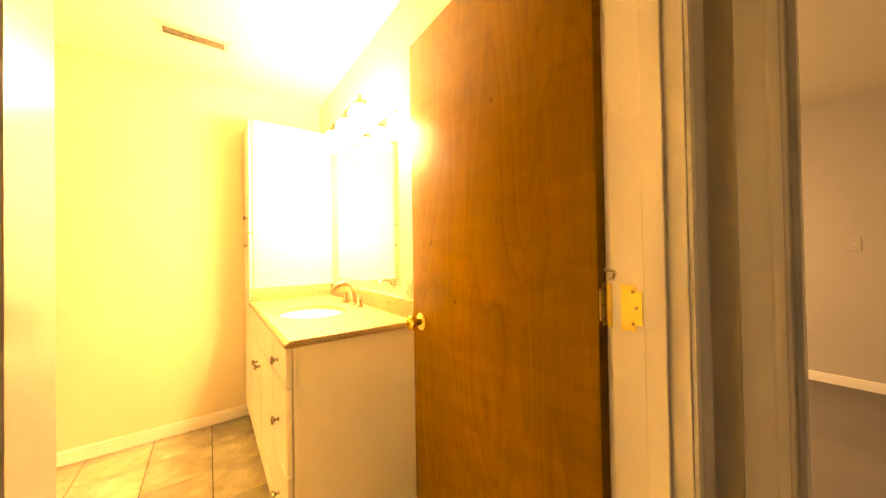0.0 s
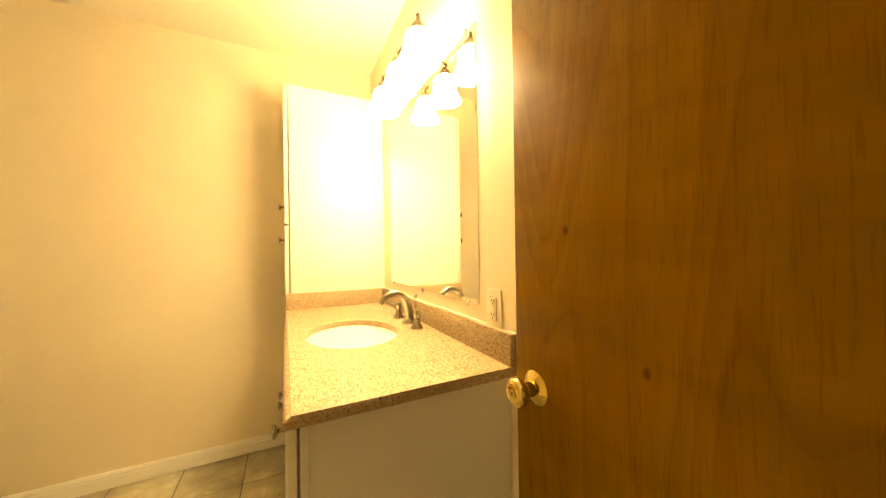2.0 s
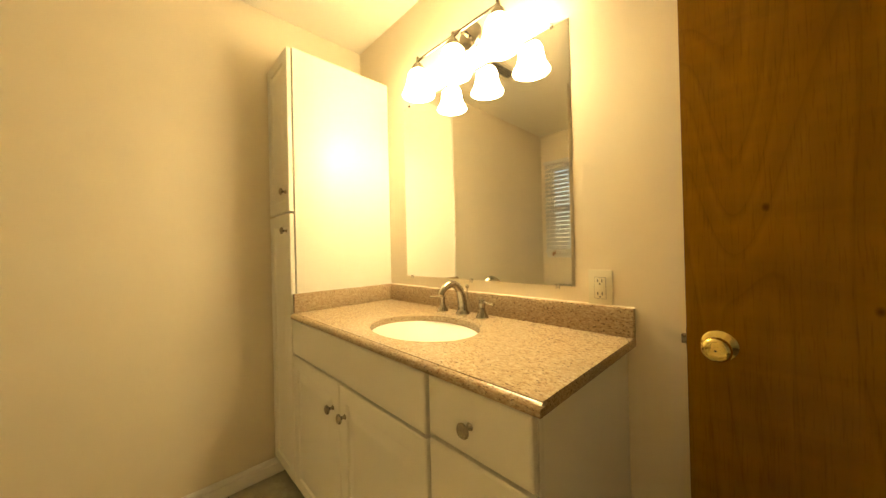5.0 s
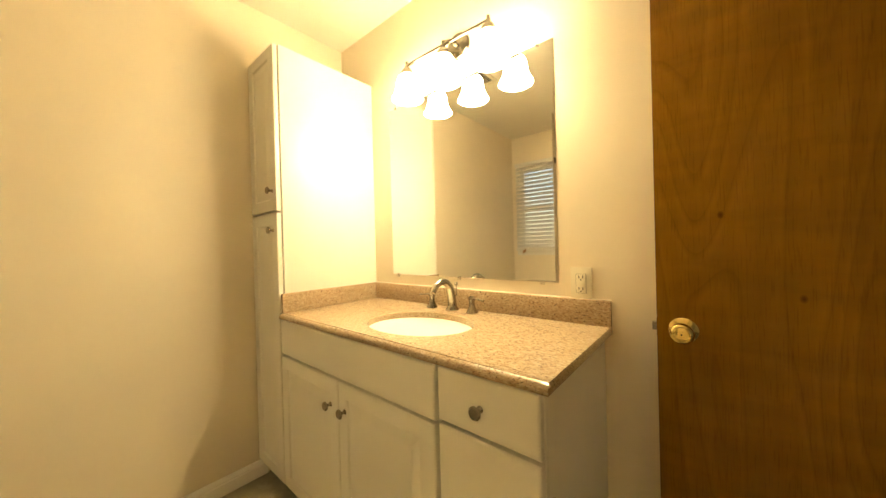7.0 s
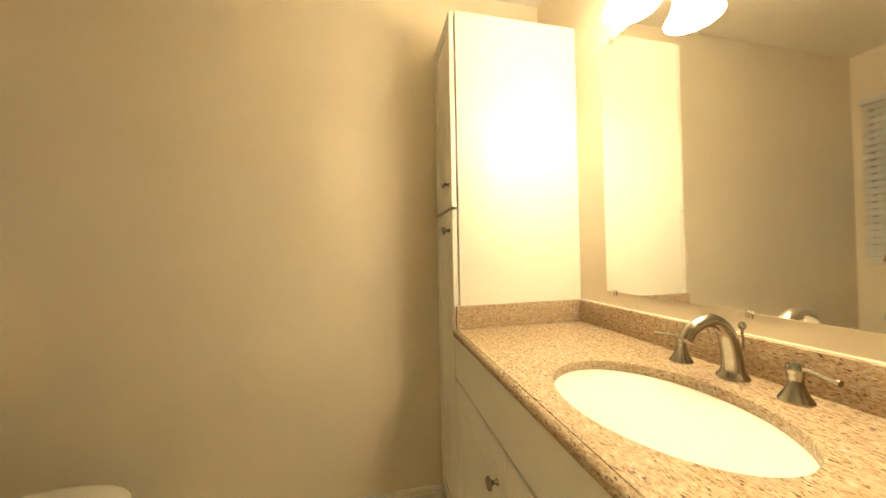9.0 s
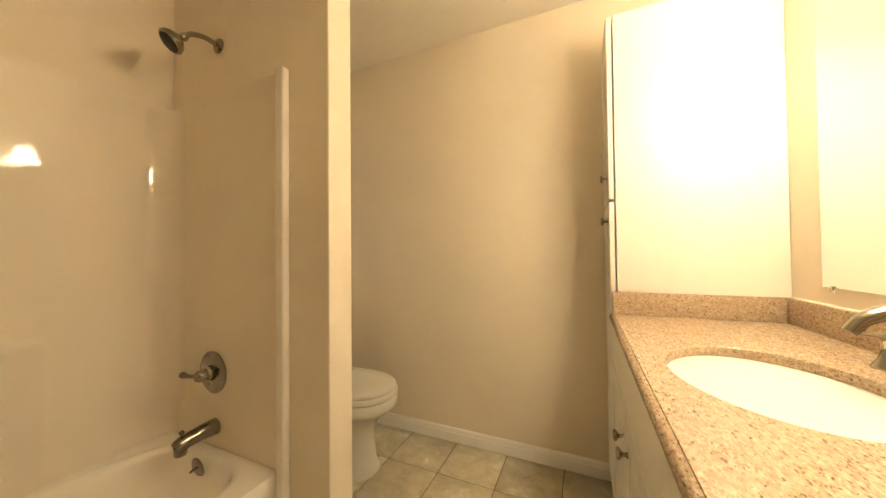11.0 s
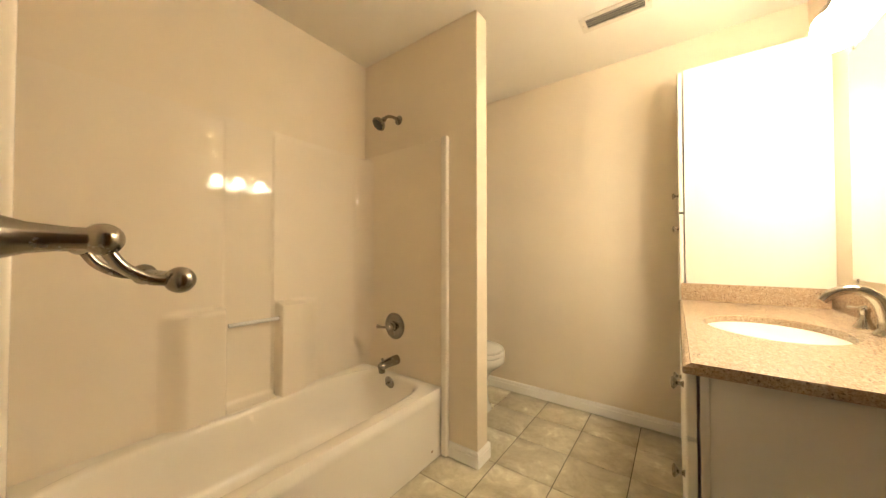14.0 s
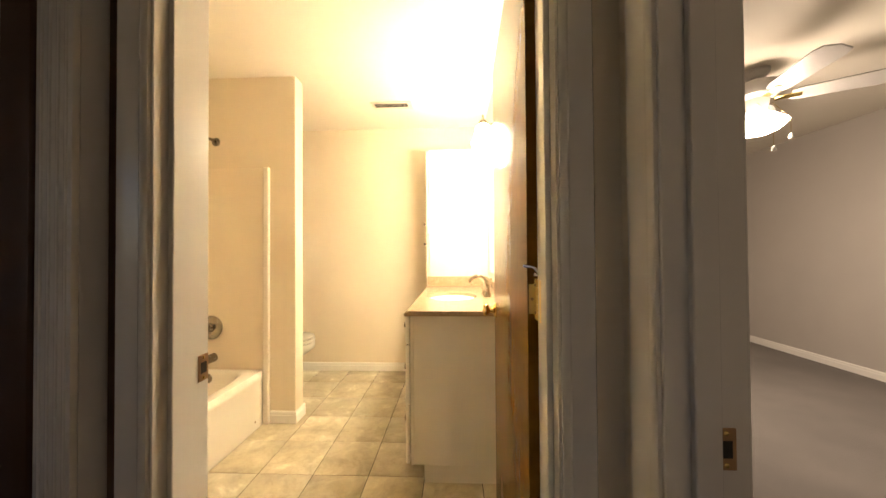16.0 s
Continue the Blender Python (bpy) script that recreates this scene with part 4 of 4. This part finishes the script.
# ---- paper holder on the front wall ----
PX, PZ = 0.05, 1.136
holder = thing("paper_holder", (PX - 0.09, FRONT, PZ), "brushed nickel pivoting paper holder with ball ends, empty", "paper holder")
for px in (PX, PX - 0.17):
    post = part("post", lathe([(0.0, 0.0), (0.026, 0.0), (0.027, 0.004), (0.022, 0.012), (0.014, 0.035), (0.011, 0.060), (0.011, 0.075), (0.0, 0.075)], 26, pose(px, FRONT + 0.0003, PZ, -90, 0, 0)), NICKEL, holder)
    part("ball", lathe([(0.016 * math.sin(a * math.pi / 12), -0.016 * math.cos(a * math.pi / 12)) for a in range(13)], 22, pose(px, FRONT + 0.082, PZ)), NICKEL, post)
    part("arm", tube(curve_points([(px, FRONT + 0.084, PZ - 0.01), (px, FRONT + 0.096, PZ - 0.028), (px, FRONT + 0.116, PZ - 0.041), (px, FRONT + 0.134, PZ - 0.044)], 6), 0.0062, 14), NICKEL, post)
    part("end_ball", lathe([(0.015 * math.sin(a * math.pi / 12), -0.015 * math.cos(a * math.pi / 12)) for a in range(13)], 22, pose(px, FRONT + 0.143, PZ - 0.044)), NICKEL, post)
part("roller", tube([(PX - 0.010, FRONT + 0.142, PZ - 0.044), (PX - 0.160, FRONT + 0.142, PZ - 0.044)], 0.0085, 16), NICKEL, holder)

# ---- window with blind over the toilet ----
WY0, WY1, WZ0, WZ1 = 2.28, 3.0, 1.12, 2.08
window = tagged(new("window_1"), "white framed window behind a closed blind", "", "", "structure")
for r in ((WY0, WY0 + 0.04, WZ0, WZ1), (WY1 - 0.04, WY1, WZ0, WZ1), (WY0 + 0.04, WY1 - 0.04, WZ0, WZ0 + 0.04), (WY0 + 0.04, WY1 - 0.04, WZ1 - 0.04, WZ1), (WY0 + 0.04, WY1 - 0.04, 1.58, 1.62)):
    part("window_frame", box(-1.345, -1.305, *r, 0.003), TRIM, window)
glazing = part("pane", box(-1.328, -1.324, WY0 + 0.038, WY1 - 0.038, WZ0 + 0.038, WZ1 - 0.038), GLASS, window)
glazing.visible_shadow = False
part("window_sill", box(-1.30, -1.215, WY0 - 0.035, WY1 + 0.035, WZ0 - 0.022, WZ0 - 0.0005, 0.005), TRIM, window)
part("apron", box(-1.2495, -1.236, WY0 - 0.02, WY1 + 0.02, WZ0 - 0.075, WZ0 - 0.0225, 0.003), TRIM, window)

blind = thing("window_blind", (-1.235, 2.64, WZ1), "white slatted blind, lowered and almost closed", "blind")
part("headrail", box(-1.2495, -1.205, WY0 - 0.025, WY1 + 0.025, 2.085, 2.125, 0.004), BLIND, blind)
for k in range(21):
    part("slat", moved(box(-0.0014, 0.0014, WY0 - 0.022, WY1 + 0.022, -0.025, 0.025, 0.0006, 1), pose(-1.228, 0, 2.062 - 0.0455 * k, 0, -37, 0)), BLIND, blind)
part("bottom_rail", box(-1.243, -1.215, WY0 - 0.022, WY1 + 0.022, 1.118, 1.134, 0.004), BLIND, blind)
for cy in (2.42, 2.86):
    part("ladder_cord", tube([(-1.2115, cy, 1.13), (-1.2115, cy, 2.09)], 0.0012, 6), BLIND, blind)
for k in range(2):
    cord = part("pull_cord", tube([(-1.203, 2.93 - 0.02 * k, 2.09), (-1.203, 2.93 - 0.02 * k, 1.10 + 0.015 * k)], 0.001, 6), BLIND, blind)
    part("tassel", lathe([(0.0, 0.02), (0.004, 0.018), (0.009, 0.0), (0.011, -0.016), (0.009, -0.022), (0.0, -0.023)], 14, pose(-1.203, 2.93 - 0.02 * k, 1.088 + 0.015 * k)), TASSEL, cord, "small wooden cord tassel")

# ---- bedroom ----
FX, FY = 2.9, 2.2
fan = thing("ceiling_fan", (FX, FY, TOP), "white ceiling fan with a lit frosted glass lamp", "ceiling fan")
part("canopy", lathe([(0.0, 0.0), (0.075, 0.0), (0.075, -0.02), (0.05, -0.055), (0.02, -0.06), (0.018, -0.10), (0.0, -0.10)], 32, pose(FX, FY, TOP)), BLADE, fan)
part("motor", lathe([(0.0, -0.085), (0.09, -0.088), (0.125, -0.105), (0.13, -0.15), (0.115, -0.185), (0.07, -0.205), (0.055, -0.29), (0.0, -0.29)], 36, pose(FX, FY, TOP)), BLADE, fan)
for k in range(5):
    m = pose(FX, FY, TOP - 0.21, 0, 0, 72 * k - 31) @ pose(0, 0, 0, -14, 0, 0)
    outline = [(0.17, -0.045), (0.22, -0.062), (0.56, -0.074), (0.61, -0.06), (0.63, 0.0), (0.61, 0.06), (0.56, 0.074), (0.22, 0.062), (0.17, 0.045)]
    blade = part("blade", prism(outline, -0.004, 0.008, m), BLADE, fan)
    part("blade_arm", moved(box(0.09, 0.22, -0.02, 0.02, -0.012, -0.0045, 0.003), m), BRASS, blade)
part("glass_collar", lathe([(0.055, -0.290), (0.065, -0.305), (0.10, -0.325), (0.1552, -0.3752)], 36, pose(FX, FY, TOP)), FAN_COLLAR, fan, "lit frosted glass collar", smooth=60)
part("light_bowl", lathe([(0.155, -0.3755), (0.145, -0.395), (0.11, -0.425), (0.06, -0.445), (0.0, -0.45)], 36, pose(FX, FY, TOP)), FAN_GLASS, fan, "lit frosted glass bowl", smooth=60)
for cx, drop in ((-0.05, 0.60), (0.05, 0.52)):
    chain = part("pull_chain", tube([(FX + cx, FY - 0.06, TOP - 0.25), (FX + cx * 1.1, FY - 0.17, TOP - 0.40), (FX + cx * 1.1, FY - 0.17, TOP - drop)], 0.0016, 6), BRASS, fan)
    part("fob", lathe([(0.0, 0.02), (0.008, 0.015), (0.014, -0.012), (0.0, -0.016)], 12, pose(FX + cx * 1.1, FY - 0.17, TOP - drop)), BLADE, chain)

closet = thing("closet_door", (4.59, -0.67, 0), "white painted closet door in the bedroom wall", "door")
tagged(closet, kind="structure")
part("leaf", box(4.585, 4.5995, -1.05, -0.29, 0.012, 2.03, 0.002), TRIM, closet)
for cc in (casing_run((4.6, -0.285, 0), (0, 1, 0), (-1, 0, 0), UP, 2.04), casing_run((4.6, -1.055, 0), (0, -1, 0), (-1, 0, 0), UP, 2.04), casing_run((4.6, -1.112, 2.04), UP, (-1, 0, 0), (0, 1, 0), 0.884)):
    part("casing", cc, TRIM, closet)
part("door_knob", lathe([(0.0, 0.0), (0.03, 0.0), (0.012, 0.01), (0.012, 0.03), (0.027, 0.042), (0.02, 0.058), (0.0, 0.06)], 24, pose(4.585, -0.99, 0.93, 0, -90, 0)), BRASS, closet)

bed_switch = thing("light_switch", (4.6, 0.36, 1.2), "grey painted toggle light switch on the bedroom wall", "switch")
part("cover", box(4.594, 4.5997, 0.325, 0.395, 1.143, 1.257, 0.002), BED_WALL, bed_switch)
part("toggle", box(4.582, 4.594, 0.356, 0.364, 1.194, 1.206, 0.001), PLASTIC, bed_switch)

# ---- floor tiles ----
PITCH, JOINT = 0.30, 0.0044
X_JOINT, Y_JOINT = 0.012, 1.588
sizes = {}
for i in range(-5, 5):
    for j in range(-4, 6):
        x0, x1 = X_JOINT + PITCH * i + JOINT / 2, X_JOINT + PITCH * (i + 1) - JOINT / 2
        y0, y1 = Y_JOINT + PITCH * j + JOINT / 2, Y_JOINT + PITCH * (j + 1) - JOINT / 2
        x0, x1, y0, y1 = max(x0, WEST), min(x1, EAST), max(y0, 0.547), min(y1, BACK)
        if y0 < 2.09:
            x0 = max(x0, -0.566)
        if x1 - x0 < 0.02 or y1 - y0 < 0.02:
            continue
        key = (round(x1 - x0, 3), round(y1 - y0, 3))
        if key not in sizes:
            tile_mesh = bpy.data.meshes.new("tile")
            w, d, b = key[0] / 2, key[1] / 2, 0.0018
            bm = loft([[(-w, -d, -0.012), (w, -d, -0.012), (w, d, -0.012), (-w, d, -0.012)], [(-w, -d, -b), (w, -d, -b), (w, d, -b), (-w, d, -b)], [(b - w, b - d, 0), (w - b, b - d, 0), (w - b, d - b, 0), (b - w, d - b, 0)]], True, True)
            bm.to_mesh(tile_mesh)
            bm.free()
            tile_mesh.materials.append(TILE)
            sizes[key] = tile_mesh
        tile = new("tile", sizes[key])
        tile.location = ((x0 + x1) / 2, (y0 + y1) / 2, random.uniform(-0.0006, 0.0004))
        tile.parent = bath_floor
